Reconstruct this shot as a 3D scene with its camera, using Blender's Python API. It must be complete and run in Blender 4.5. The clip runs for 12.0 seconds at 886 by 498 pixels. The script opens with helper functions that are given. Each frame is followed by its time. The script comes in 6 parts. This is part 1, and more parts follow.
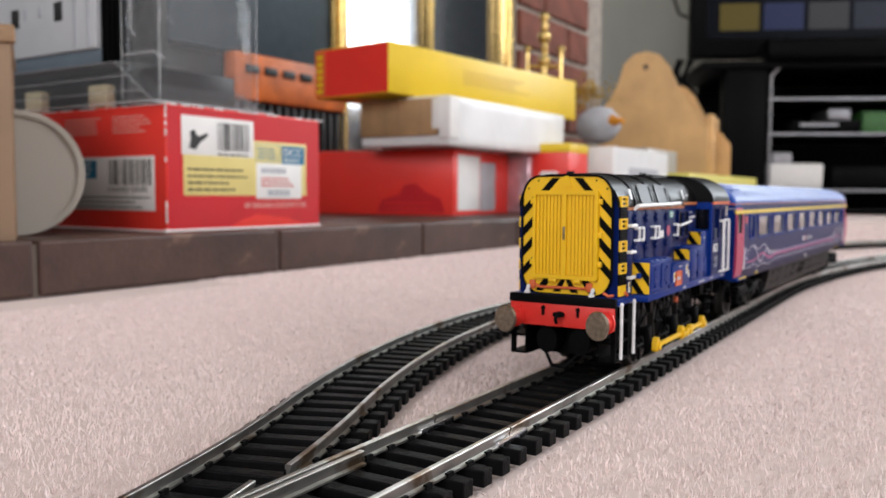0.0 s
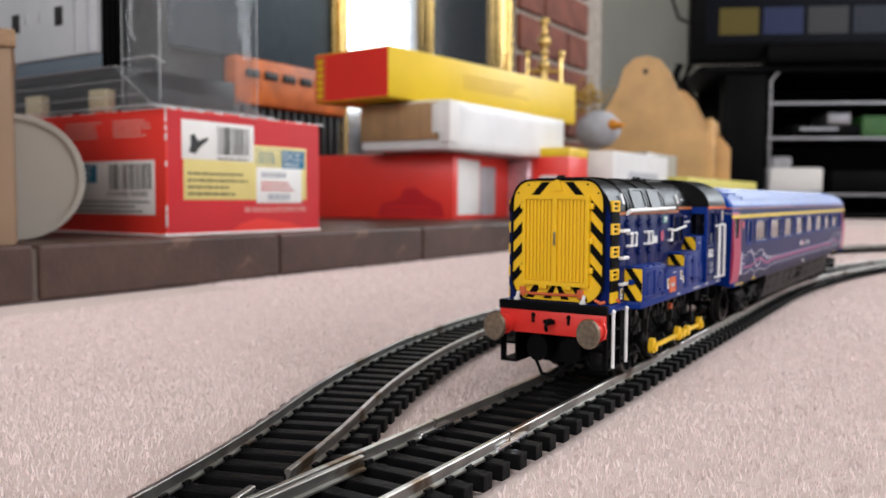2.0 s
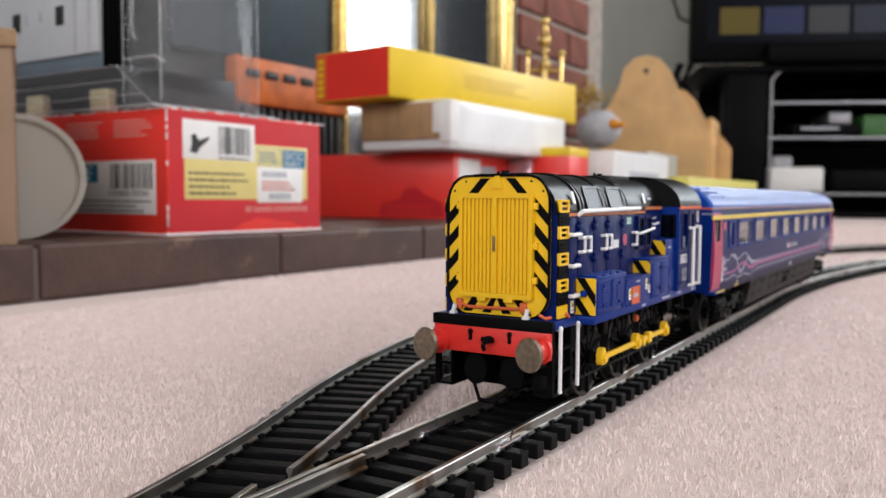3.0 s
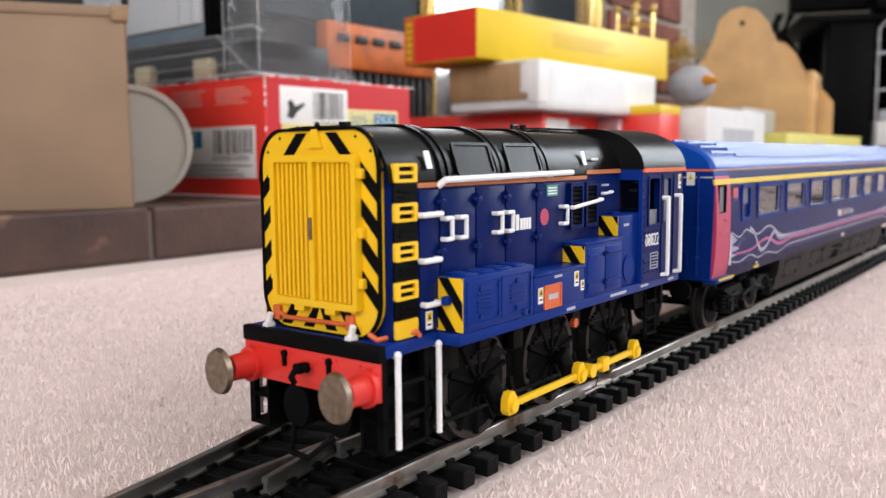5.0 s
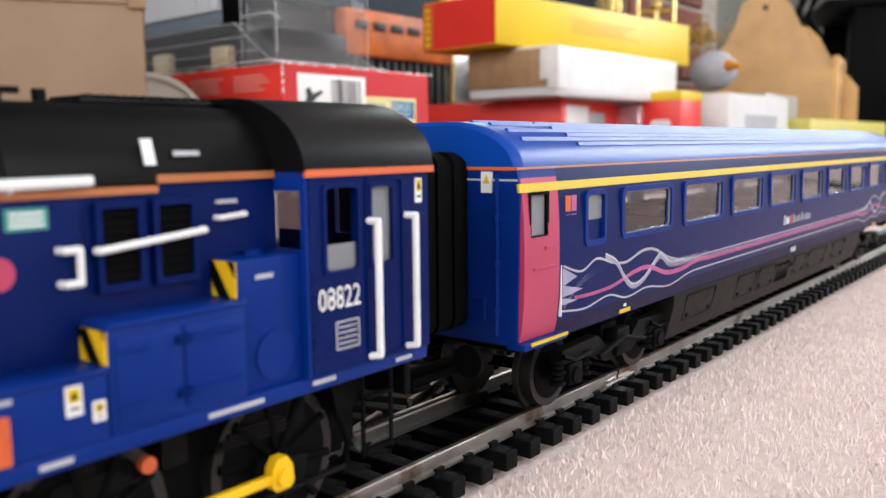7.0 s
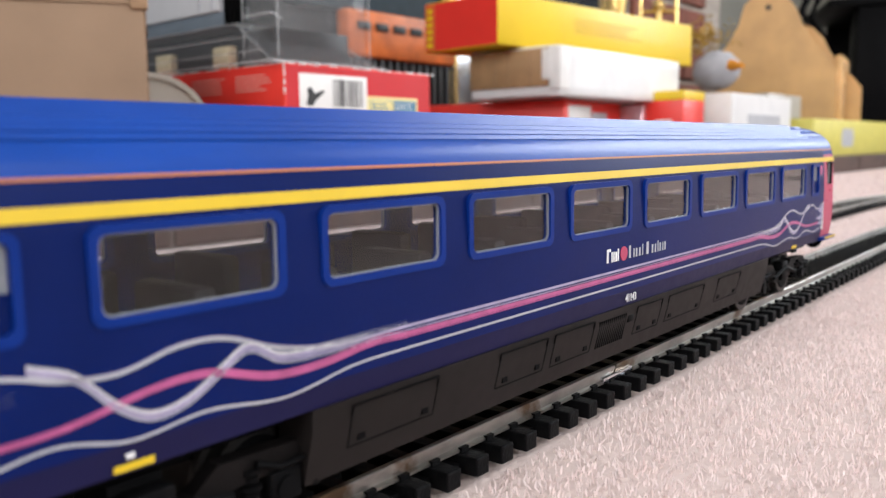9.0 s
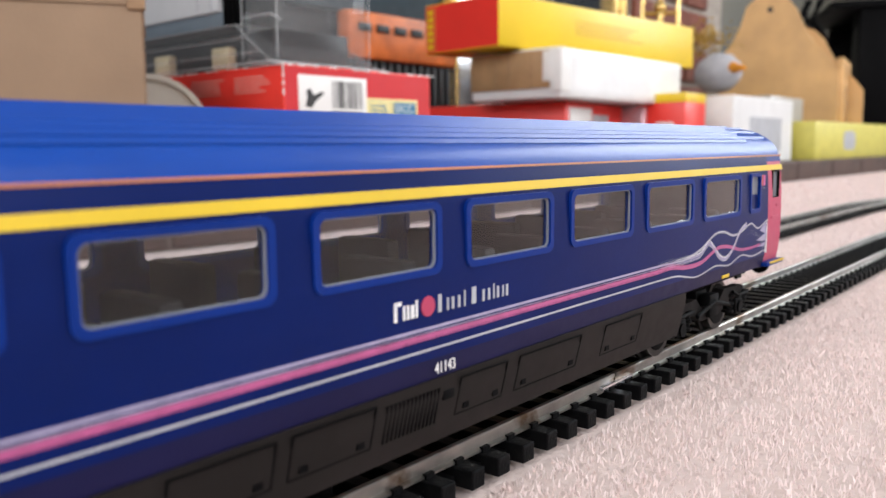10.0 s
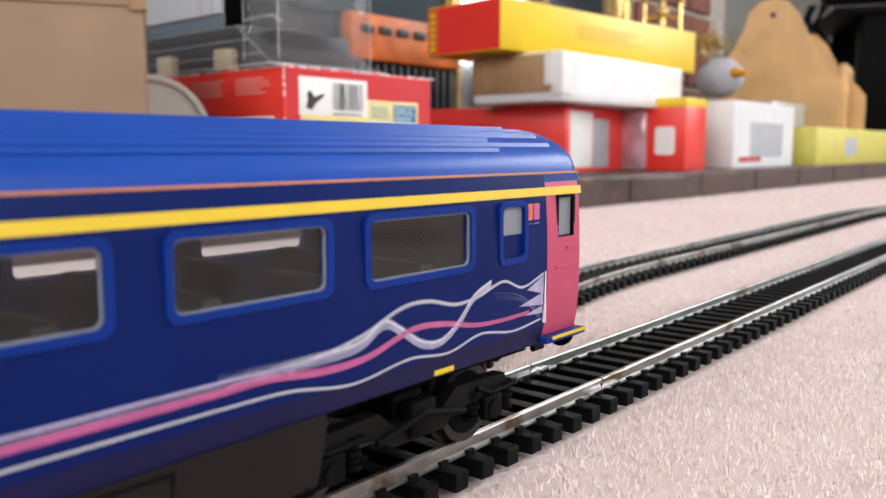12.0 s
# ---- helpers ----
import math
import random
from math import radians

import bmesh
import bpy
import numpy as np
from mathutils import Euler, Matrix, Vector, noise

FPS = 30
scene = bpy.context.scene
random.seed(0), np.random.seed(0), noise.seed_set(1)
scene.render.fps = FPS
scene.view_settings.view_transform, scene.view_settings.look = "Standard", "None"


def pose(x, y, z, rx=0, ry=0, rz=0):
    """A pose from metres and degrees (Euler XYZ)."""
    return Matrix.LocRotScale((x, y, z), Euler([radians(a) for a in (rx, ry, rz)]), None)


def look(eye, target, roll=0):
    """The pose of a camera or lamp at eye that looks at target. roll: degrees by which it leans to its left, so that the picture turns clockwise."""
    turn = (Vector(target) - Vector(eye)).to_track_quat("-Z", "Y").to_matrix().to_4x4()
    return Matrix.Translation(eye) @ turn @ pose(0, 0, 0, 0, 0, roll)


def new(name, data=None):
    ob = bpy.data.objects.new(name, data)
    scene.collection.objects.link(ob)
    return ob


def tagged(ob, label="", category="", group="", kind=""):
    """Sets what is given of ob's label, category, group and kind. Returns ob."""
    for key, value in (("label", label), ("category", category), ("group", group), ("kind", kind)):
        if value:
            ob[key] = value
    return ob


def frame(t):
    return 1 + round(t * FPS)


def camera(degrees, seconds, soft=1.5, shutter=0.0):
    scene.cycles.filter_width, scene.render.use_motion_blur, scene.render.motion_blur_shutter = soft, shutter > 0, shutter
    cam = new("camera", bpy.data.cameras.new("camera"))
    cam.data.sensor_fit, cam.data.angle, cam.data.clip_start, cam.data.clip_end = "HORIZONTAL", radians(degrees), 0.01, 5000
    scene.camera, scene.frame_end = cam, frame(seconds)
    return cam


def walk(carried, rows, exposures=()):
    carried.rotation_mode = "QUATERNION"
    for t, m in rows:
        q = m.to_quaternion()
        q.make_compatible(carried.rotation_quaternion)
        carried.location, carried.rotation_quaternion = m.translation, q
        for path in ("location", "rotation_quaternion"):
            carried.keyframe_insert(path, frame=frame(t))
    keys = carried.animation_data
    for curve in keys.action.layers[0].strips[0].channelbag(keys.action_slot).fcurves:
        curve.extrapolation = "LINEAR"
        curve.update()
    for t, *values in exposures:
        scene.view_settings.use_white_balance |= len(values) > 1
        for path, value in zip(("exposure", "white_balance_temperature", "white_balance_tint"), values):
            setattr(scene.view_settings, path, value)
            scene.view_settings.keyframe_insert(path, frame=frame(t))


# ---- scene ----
cam = camera(56.0, 12.0, soft=1.4)
PATH = [
    (0.0, pose(0.0000, 0.0000, 0.0492, 86.20, -0.33, 0.58)),
    (0.5, pose(0.0000, 0.0000, 0.0492, 86.33, -0.35, 0.58)),
    (1.0, pose(0.0000, 0.0000, 0.0491, 86.43, -0.31, 0.59)),
    (1.5, pose(0.0000, 0.0000, 0.0492, 86.48, -0.31, 0.58)),
    (2.0, pose(0.0000, 0.0000, 0.0493, 86.48, -0.33, 0.58)),
    (2.5, pose(0.0001, -0.0001, 0.0493, 86.52, -0.32, 0.59)),
    (2.7, pose(0.0000, 0.0000, 0.0492, 86.53, -0.32, 0.60)),
    (4.3, pose(-0.0004, -0.0020, 0.0496, 84.99, 0.16, 1.29)),
    (4.5, pose(0.0004, -0.0004, 0.0497, 84.69, 0.14, 2.17)),
    (5.0, pose(-0.0002, -0.0115, 0.0495, 83.78, 0.46, 6.60)),
    (5.5, pose(0.0016, -0.0065, 0.0494, 82.95, 0.56, 7.78)),
    (6.0, pose(0.0011, -0.0079, 0.0499, 82.96, 0.60, 7.89)),
    (6.5, pose(0.0004, -0.0081, 0.0497, 83.08, 0.58, 7.91)),
    (7.0, pose(-0.0004, -0.0086, 0.0496, 82.93, 0.60, 7.88)),
    (9.0, pose(0.0009, -0.0090, 0.0484, 83.03, 0.74, 8.12)),
    (9.5, pose(0.0011, -0.0076, 0.0485, 83.11, 0.66, 8.16)),
    (10.0, pose(0.0013, -0.0055, 0.0487, 83.14, 0.62, 8.21)),
    (10.5, pose(0.0014, -0.0045, 0.0491, 83.19, 0.61, 8.24)),
    (11.0, pose(0.0009, -0.0037, 0.0491, 83.24, 0.58, 8.21)),
    (11.5, pose(0.0016, -0.0047, 0.0495, 83.26, 0.36, 8.26)),
    (12.0, pose(0.0038, -0.0072, 0.0497, 83.23, 0.03, 8.41)),
]
walk(cam, PATH, [(0.0, -0.38), (2.7, -0.38), (4.5, -0.25), (5.6, -0.05), (12.0, -0.05)])
cam.data.dof.use_dof = True
cam.data.dof.focus_distance = 0.145
cam.data.dof.aperture_fstop = 32.0

# ---- light: a living room with windows, the lamps stand in their openings ----
world = bpy.data.worlds.new("world")
scene.world = world
world.use_nodes = True
wn = world.node_tree
sky = wn.nodes.new("ShaderNodeTexSky")
sky.sky_type = 'NISHITA'
sky.sun_disc = False
sky.sun_elevation = radians(40)
sky.sun_rotation = radians(210)
wn.links.new(sky.outputs[0], wn.nodes["Background"].inputs[0])
wn.nodes["Background"].inputs[1].default_value = 0.12

MM = 0.001
HEAD = 32.2                      # heading of the hearth and the room, degrees right of +y
U = Vector((math.sin(radians(HEAD)), math.cos(radians(HEAD)), 0))
N = Vector((math.cos(radians(HEAD)), -math.sin(radians(HEAD)), 0))
MAIN = -77.9                     # the main track's centre line, mm
RAIL = 5.5                       # rail top above the carpet, mm


def at(s, n, z=0.0, yaw=0.0):
    """Pose in millimetres along the track, across it and up; local x points across, y along."""
    p = (U * s + N * n) * MM
    return pose(p.x, p.y, z * MM, 0, 0, -HEAD + yaw)


TRACK = 30.84                    # heading of the straight track
TU = Vector((math.sin(radians(TRACK)), math.cos(radians(TRACK)), 0))
TN = Vector((math.cos(radians(TRACK)), -math.sin(radians(TRACK)), 0))


def on_track(s, n, z=0.0, yaw=0.0):
    """As at(), but along the straight track."""
    p = (TU * s + TN * n) * MM
    return pose(p.x, p.y, z * MM, 0, 0, -TRACK + yaw)


def window_lamp(s, n, z, w, h, toward, watts, col):
    data = bpy.data.lights.new("window_light", 'AREA')
    data.shape, data.size, data.size_y, data.energy, data.color = 'RECTANGLE', w, h, watts, col
    ob = new("window_light", data)
    a = (U * s + N * n) * MM
    b = (U * toward[0] + N * toward[1]) * MM
    ob.matrix_world = look((a.x, a.y, z * MM), (b.x, b.y, toward[2] * MM))


window_lamp(3440, 800, 1250, 1.25, 1.5, (0, 0, 500), 120, (0.88, 0.94, 1.0))
window_lamp(300, 2430, 1350, 2.4, 1.4, (300, 0, 300), 52, (0.98, 0.98, 1.0))
window_lamp(-2440, 300, 1300, 2.0, 1.4, (0, 0, 300), 58, (0.98, 0.98, 1.0))


# ---- materials ----
def mat(name, col, rough=0.5, metal=0.0, var=0.12, scale=60.0, bump=0.0, bscale=400.0, coat=0.0, spec=0.5, wear=None, wear_at=0.68, wscale=90.0):
    m = bpy.data.materials.new(name)
    m.use_nodes = True
    nt = m.node_tree
    nd, ln = nt.nodes, nt.links
    b = nd["Principled BSDF"]
    tc = nd.new("ShaderNodeTexCoord")
    n1 = nd.new("ShaderNodeTexNoise")
    n1.inputs["Scale"].default_value = scale
    n1.inputs["Detail"].default_value = 6
    ln.new(tc.outputs["Object"], n1.inputs["Vector"])
    ramp = nd.new("ShaderNodeValToRGB")
    ramp.color_ramp.elements[0].position, ramp.color_ramp.elements[1].position = 0.3, 0.72
    ramp.color_ramp.elements[0].color = (*[max(0, c * (1 - var)) for c in col], 1)
    ramp.color_ramp.elements[1].color = (*[min(1, c * (1 + var)) for c in col], 1)
    ln.new(n1.outputs["Fac"], ramp.inputs["Fac"])
    out = ramp.outputs["Color"]
    if wear:
        n3 = nd.new("ShaderNodeTexNoise")
        n3.inputs["Scale"].default_value = wscale
        n3.inputs["Detail"].default_value = 8
        ln.new(tc.outputs["Object"], n3.inputs["Vector"])
        r3 = nd.new("ShaderNodeValToRGB")
        r3.color_ramp.elements[0].position, r3.color_ramp.elements[1].position = wear_at, wear_at + 0.06
        ln.new(n3.outputs["Fac"], r3.inputs["Fac"])
        mx = nd.new("ShaderNodeMixRGB")
        ln.new(r3.outputs["Color"], mx.inputs["Fac"])
        ln.new(out, mx.inputs["Color1"])
        mx.inputs["Color2"].default_value = (*wear, 1)
        out = mx.outputs["Color"]
    ln.new(out, b.inputs["Base Color"])
    n2 = nd.new("ShaderNodeTexNoise")
    n2.inputs["Scale"].default_value = bscale
    n2.inputs["Detail"].default_value = 4
    ln.new(tc.outputs["Object"], n2.inputs["Vector"])
    mr = nd.new("ShaderNodeMapRange")
    mr.inputs["To Min"].default_value, mr.inputs["To Max"].default_value = max(0.02, rough - 0.07), min(1, rough + 0.09)
    ln.new(n2.outputs["Fac"], mr.inputs["Value"])
    ln.new(mr.outputs["Result"], b.inputs["Roughness"])
    b.inputs["Metallic"].default_value = metal
    b.inputs["Coat Weight"].default_value = coat
    b.inputs["Coat Roughness"].default_value = 0.15
    b.inputs["Specular IOR Level"].default_value = spec
    if bump:
        bp = nd.new("ShaderNodeBump")
        bp.inputs["Strength"].default_value = bump
        bp.inputs["Distance"].default_value = 0.0006
        ln.new(n2.outputs["Fac"], bp.inputs["Height"])
        ln.new(bp.outputs["Normal"], b.inputs["Normal"])
    return m


def clear(name, col=(1, 1, 1), rough=0.03, alpha=0.3, trans=0.0):
    m = bpy.data.materials.new(name)
    m.use_nodes = True
    b = m.node_tree.nodes["Principled BSDF"]
    b.inputs["Base Color"].default_value = (*col, 1)
    b.inputs["Roughness"].default_value = rough
    b.inputs["Alpha"].default_value = alpha
    b.inputs["Transmission Weight"].default_value = trans
    b.inputs["IOR"].default_value = 1.46
    return m


M_BLUE = mat("blue_paint", (0.0015, 0.023, 0.18), 0.38, var=0.10, bump=0.05, bscale=2500, spec=0.12)
M_NAVY = mat("navy_paint", (0.0013, 0.010, 0.088), 0.32, var=0.10, bump=0.04, bscale=2500, spec=0.1)
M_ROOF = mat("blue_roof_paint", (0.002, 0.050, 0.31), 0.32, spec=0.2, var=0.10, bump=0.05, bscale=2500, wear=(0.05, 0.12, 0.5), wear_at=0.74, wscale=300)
M_PURPLE = mat("purple_paint", (0.010, 0.010, 0.05), 0.42, var=0.10, spec=0.1)
M_BLACK = mat("black_plastic", (0.0032, 0.0032, 0.0036), 0.6, var=0.3, bump=0.08, bscale=1500, spec=0.05)
M_ROOFBLACK = mat("black_roof_paint", (0.0035, 0.0035, 0.004), 0.32, var=0.25, bump=0.04, bscale=1500, spec=0.12)
M_UNDER = mat("dark_grey_underframe", (0.007, 0.006, 0.006), 0.55, var=0.25, bump=0.1, spec=0.08)
M_YELLOW = mat("yellow_paint", (0.83, 0.50, 0.005), 0.42, var=0.05, bump=0.03, bscale=2500)
M_STRIPE = mat("yellow_stripe_paint", (0.66, 0.46, 0.01), 0.42, var=0.06)
M_RED = mat("red_paint", (0.66, 0.028, 0.02), 0.45, var=0.06)
M_ORANGE = mat("orange_paint", (0.62, 0.115, 0.03), 0.5, var=0.1)
M_LINE = mat("copper_line_paint", (0.45, 0.15, 0.05), 0.5, var=0.1)
M_PINK = mat("magenta_door_paint", (0.44, 0.04, 0.105), 0.42, var=0.08)
M_PINKLINE = mat("pink_print", (0.44, 0.09, 0.24), 0.45, var=0.15, scale=400)
M_LILAC = mat("lilac_print", (0.33, 0.30, 0.44), 0.45, var=0.15, scale=400)
M_WHITE = mat("white_print", (0.78, 0.78, 0.78), 0.45, var=0.05)
M_GREY = mat("grey_print", (0.42, 0.43, 0.46), 0.45, var=0.1)
M_BUFFER = mat("bronze_metal", (0.25, 0.2, 0.15), 0.38, metal=0.9, var=0.3, scale=900)
M_STEEL = mat("nickel_rail", (0.40, 0.385, 0.36), 0.36, metal=0.95, var=0.25, scale=120, wear=(0.16, 0.11, 0.07), wear_at=0.58, wscale=60)
M_SLEEPER = mat("black_sleeper_plastic", (0.005, 0.005, 0.0055), 0.5, var=0.4, scale=300, bump=0.3, bscale=900, spec=0.07)
M_TYRE = mat("wheel_steel", (0.05, 0.047, 0.045), 0.45, metal=0.8, var=0.2)
M_GLASS = clear("window_glazing", (0.86, 0.88, 0.9), 0.03, 1.0, 1.0)
M_GLASS.node_tree.nodes["Principled BSDF"].inputs["IOR"].default_value = 1.34
M_GLASSF = clear("frosted_glazing", (0.30, 0.32, 0.35), 0.22, 0.7)
M_INSIDE = mat("dark_interior", (0.010, 0.009, 0.009), 0.6, var=0.3, spec=0.12)
M_SKIRT = mat("grey_brown_skirt", (0.013, 0.011, 0.0105), 0.5, var=0.15, spec=0.1)
M_TEAL = mat("teal_label", (0.05, 0.28, 0.24), 0.5)
M_CARPET = mat("pink_carpet_backing", (0.70, 0.57, 0.53), 0.95, var=0.10, scale=9, bump=1.0, bscale=700)
M_PILE = mat("pale_pink_carpet_pile", (0.84, 0.715, 0.69), 0.95, var=0.14, scale=260, spec=0.1)


# ---- mesh helpers, all in millimetres ----
def box(bm, x0, x1, y0, y1, z0, z1, bevel=0.0):
    r = bmesh.ops.create_cube(bm, size=1)
    vs = r["verts"]
    for v in vs:
        v.co = Vector(((x0 + x1) / 2 + v.co.x * (x1 - x0), (y0 + y1) / 2 + v.co.y * (y1 - y0), (z0 + z1) / 2 + v.co.z * (z1 - z0)))
    if bevel:
        es = list({e for v in vs for e in v.link_edges})
        bmesh.ops.bevel(bm, geom=es, offset=bevel, segments=2, affect='EDGES', profile=0.5)
    return bm


def rod(bm, a, b, r, seg=10, r2=None):
    a, b = Vector(a), Vector(b)
    d = b - a
    m = Matrix.Translation((a + b) / 2) @ d.to_track_quat('Z', 'Y').to_matrix().to_4x4()
    bmesh.ops.create_cone(bm, cap_ends=True, segments=seg, radius1=r, radius2=r if r2 is None else r2, depth=d.length, matrix=m)
    return bm


def path(bm, pts, r, seg=8):
    for a, b in zip(pts, pts[1:]):
        rod(bm, a, b, r, seg)
    for p in pts[1:-1]:
        bmesh.ops.create_uvsphere(bm, u_segments=seg, v_segments=6, radius=r, matrix=Matrix.Translation(p))
    return bm


def prism(bm, outline, axis, a, b):
    """Extrude a closed outline of (p, q) from a to b along an axis: 'y' takes (x, z), 'x' takes (y, z), 'z' takes (x, y)."""
    def co(p, q, h):
        return {'y': (p, h, q), 'x': (h, p, q), 'z': (p, q, h)}[axis]
    lo = [bm.verts.new(co(p, q, a)) for p, q in outline]
    hi = [bm.verts.new(co(p, q, b)) for p, q in outline]
    k = len(outline)
    fs = [bm.faces.new(lo), bm.faces.new(hi)]
    for i in range(k):
        fs.append(bm.faces.new((lo[i], lo[(i + 1) % k], hi[(i + 1) % k], hi[i])))
    bmesh.ops.recalc_face_normals(bm, faces=fs)
    return bm


def loft(bm, outline, y0, y1, steps=1):
    """An open shell: the outline of (x, z) swept along y."""
    rows = []
    for k in range(steps + 1):
        y = y0 + (y1 - y0) * k / steps
        rows.append([bm.verts.new((x, y, z)) for x, z in outline])
    for r0, r1 in zip(rows, rows[1:]):
        for i in range(len(outline) - 1):
            bm.faces.new((r0[i], r0[i + 1], r1[i + 1], r1[i]))
    return bm


def rounded(x0, x1, z0, z1, r, seg=4):
    pts = []
    for cx, cz, a0 in ((x1 - r, z1 - r, 0), (x0 + r, z1 - r, 90), (x0 + r, z0 + r, 180), (x1 - r, z0 + r, 270)):
        for k in range(seg + 1):
            a = radians(a0 + 90 * k / seg)
            pts.append((cx + r * math.cos(a), cz + r * math.sin(a)))
    return pts


def ring(bm, outer, inner, axis, a, b):
    """A frame: the space between two outlines of as many points, a to b deep."""
    def co(p, q, h):
        return {'y': (p, h, q), 'x': (h, p, q), 'z': (p, q, h)}[axis]
    k = len(outer)
    o0, o1 = [bm.verts.new(co(*p, a)) for p in outer], [bm.verts.new(co(*p, b)) for p in outer]
    i0, i1 = [bm.verts.new(co(*p, a)) for p in inner], [bm.verts.new(co(*p, b)) for p in inner]
    fs = []
    for i in range(k):
        j = (i + 1) % k
        fs += [bm.faces.new((o0[i], o0[j], o1[j], o1[i])), bm.faces.new((i0[i], i0[j], i1[j], i1[i])),
               bm.faces.new((o1[i], o1[j], i1[j], i1[i])), bm.faces.new((o0[i], o0[j], i0[j], i0[i]))]
    bmesh.ops.recalc_face_normals(bm, faces=fs)
    return bm


SIZE = [1.0, 1.0, 1.0]           # the model's own scale across, along and up


def model_z(z):
    return z * SIZE[2]


def mesh_of(name, bm, material, smooth=None):
    me = bpy.data.meshes.new(name)
    for v in bm.verts:
        v.co = Vector((v.co.x * SIZE[0], v.co.y * SIZE[1], model_z(v.co.z))) * MM
    bm.to_mesh(me)
    bm.free()
    me.materials.append(material)
    if smooth:
        for p in me.polygons:
            p.use_smooth = True
        me.set_sharp_from_angle(angle=radians(smooth))
    return me


def part(name, bm, material, parent, label="", smooth=35):
    ob = new(name, mesh_of(name, bm, material, smooth))
    ob.parent = parent
    return tagged(ob, label)


def pieces(name, bm, material, parent, label="", smooth=35):
    """As part(), but every loose piece of the mesh becomes a part of its own."""
    left = set(bm.verts)
    while left:
        seed = left.pop()
        isle, todo = {seed}, [seed]
        while todo:
            for e in todo.pop().link_edges:
                for v in e.verts:
                    if v not in isle:
                        isle.add(v)
                        todo.append(v)
        left -= isle
        one = bmesh.new()
        twin = {v: one.verts.new(v.co) for v in sorted(isle, key=lambda v: tuple(v.co))}
        for f in {f for v in isle for f in v.link_faces}:
            one.faces.new([twin[v] for v in f.verts])
        part(name, one, material, parent, label, smooth)
    bm.free()


def thing(name, m, label, category, group="", kind=""):
    ob = new(name)
    ob.empty_display_size = 0.01
    ob.matrix_world = m
    return tagged(ob, label, category, group, kind)


def solid(name, bm, material, m, label, category="", group="", kind="", smooth=35):
    ob = new(name, mesh_of(name, bm, material, smooth))
    ob.matrix_world = m
    return tagged(ob, label, category, group, kind)


def B():
    return bmesh.new()


def text_mesh(name, words, size, material, parent, m, label="", depth=0.06, wide=1.0):
    """Raised lettering in the built-in font; size in millimetres."""
    cu = bpy.data.curves.new(name, 'FONT')
    cu.body, cu.size, cu.extrude, cu.resolution_u = words, size * MM, depth * MM, 2
    tmp = bpy.data.objects.new(name, cu)
    scene.collection.objects.link(tmp)
    me = bpy.data.meshes.new_from_object(tmp.evaluated_get(bpy.context.evaluated_depsgraph_get()))
    bpy.data.objects.remove(tmp)
    for v in me.vertices:
        v.co.x *= wide * SIZE[1]
    m = m.copy()
    p = m.translation
    m.translation = (p.x * SIZE[0], p.y * SIZE[1], model_z(p.z / MM) * MM)
    me.materials.clear()
    me.materials.append(material)
    ob = new(name, me)
    ob.parent = parent
    ob.matrix_local = m
    return tagged(ob, label)


def side_pose(x, y, z):
    """Local frame for flat print on a +x face: text runs along +y."""
    return Matrix.Translation(Vector((x, y, z)) * MM) @ Matrix(((0, 0, 1, 0), (1, 0, 0, 0), (0, 1, 0, 0), (0, 0, 0, 1)))


def front_pose(x, y, z):
    """Local frame for flat print on a -y face: text runs along +x."""
    return Matrix.Translation(Vector((x, y, z)) * MM) @ Matrix(((1, 0, 0, 0), (0, 0, -1, 0), (0, 1, 0, 0), (0, 0, 0, 1)))


def slab_on_side(bm, x, y0, y1, z0, z1, d=0.12):
    return box(bm, x - 0.3, x + d, y0, y1, z0, z1)


def stripes(bm, axis, h0, h1, a0, a1, b0, b1, width, gap, slope=1.0, lead=0.0):
    """Slanting bars clipped to a rectangle (a0..a1, b0..b1), h0 to h1 deep."""
    c = lead - (b1 - b0)
    while c < (a1 - a0) + (b1 - b0):
        poly = []
        base = [(a0 + c, b0), (a0 + c + width, b0), (a0 + c + width + slope * (b1 - b0), b1), (a0 + c + slope * (b1 - b0), b1)]
        poly = base
        for lim, sgn in ((a0, 1), (a1, -1)):
            res = []
            for i in range(len(poly)):
                p, q = poly[i], poly[(i + 1) % len(poly)]
                pin, qin = (p[0] - lim) * sgn >= 0, (q[0] - lim) * sgn >= 0
                if pin:
                    res.append(p)
                if pin != qin:
                    k = (lim - p[0]) / (q[0] - p[0])
                    res.append((lim, p[1] + k * (q[1] - p[1])))
            poly = res
            if not poly:
                break
        if len(poly) > 2:
            prism(bm, poly, axis, h0, h1)
        c += width + gap
    return bm


# ---- the locomotive: local x across (towards the open carpet), y rearwards from the buffer beam, z up from the rail ----
def arch(half, z_side, z_top, flat, seg=7):
    """Roof line from (half, z_side) over to (-half, z_side)."""
    pts = []
    for k in range(seg + 1):
        a = radians(90 * k / seg)
        pts.append((flat + (half - flat) * math.cos(a), z_side + (z_top - z_side) * math.sin(a)))
    return pts + [(-x, z) for x, z in reversed(pts)]


def both(fn):
    """Call a builder for the +x side and the -x side."""
    fn(1)
    fn(-1)


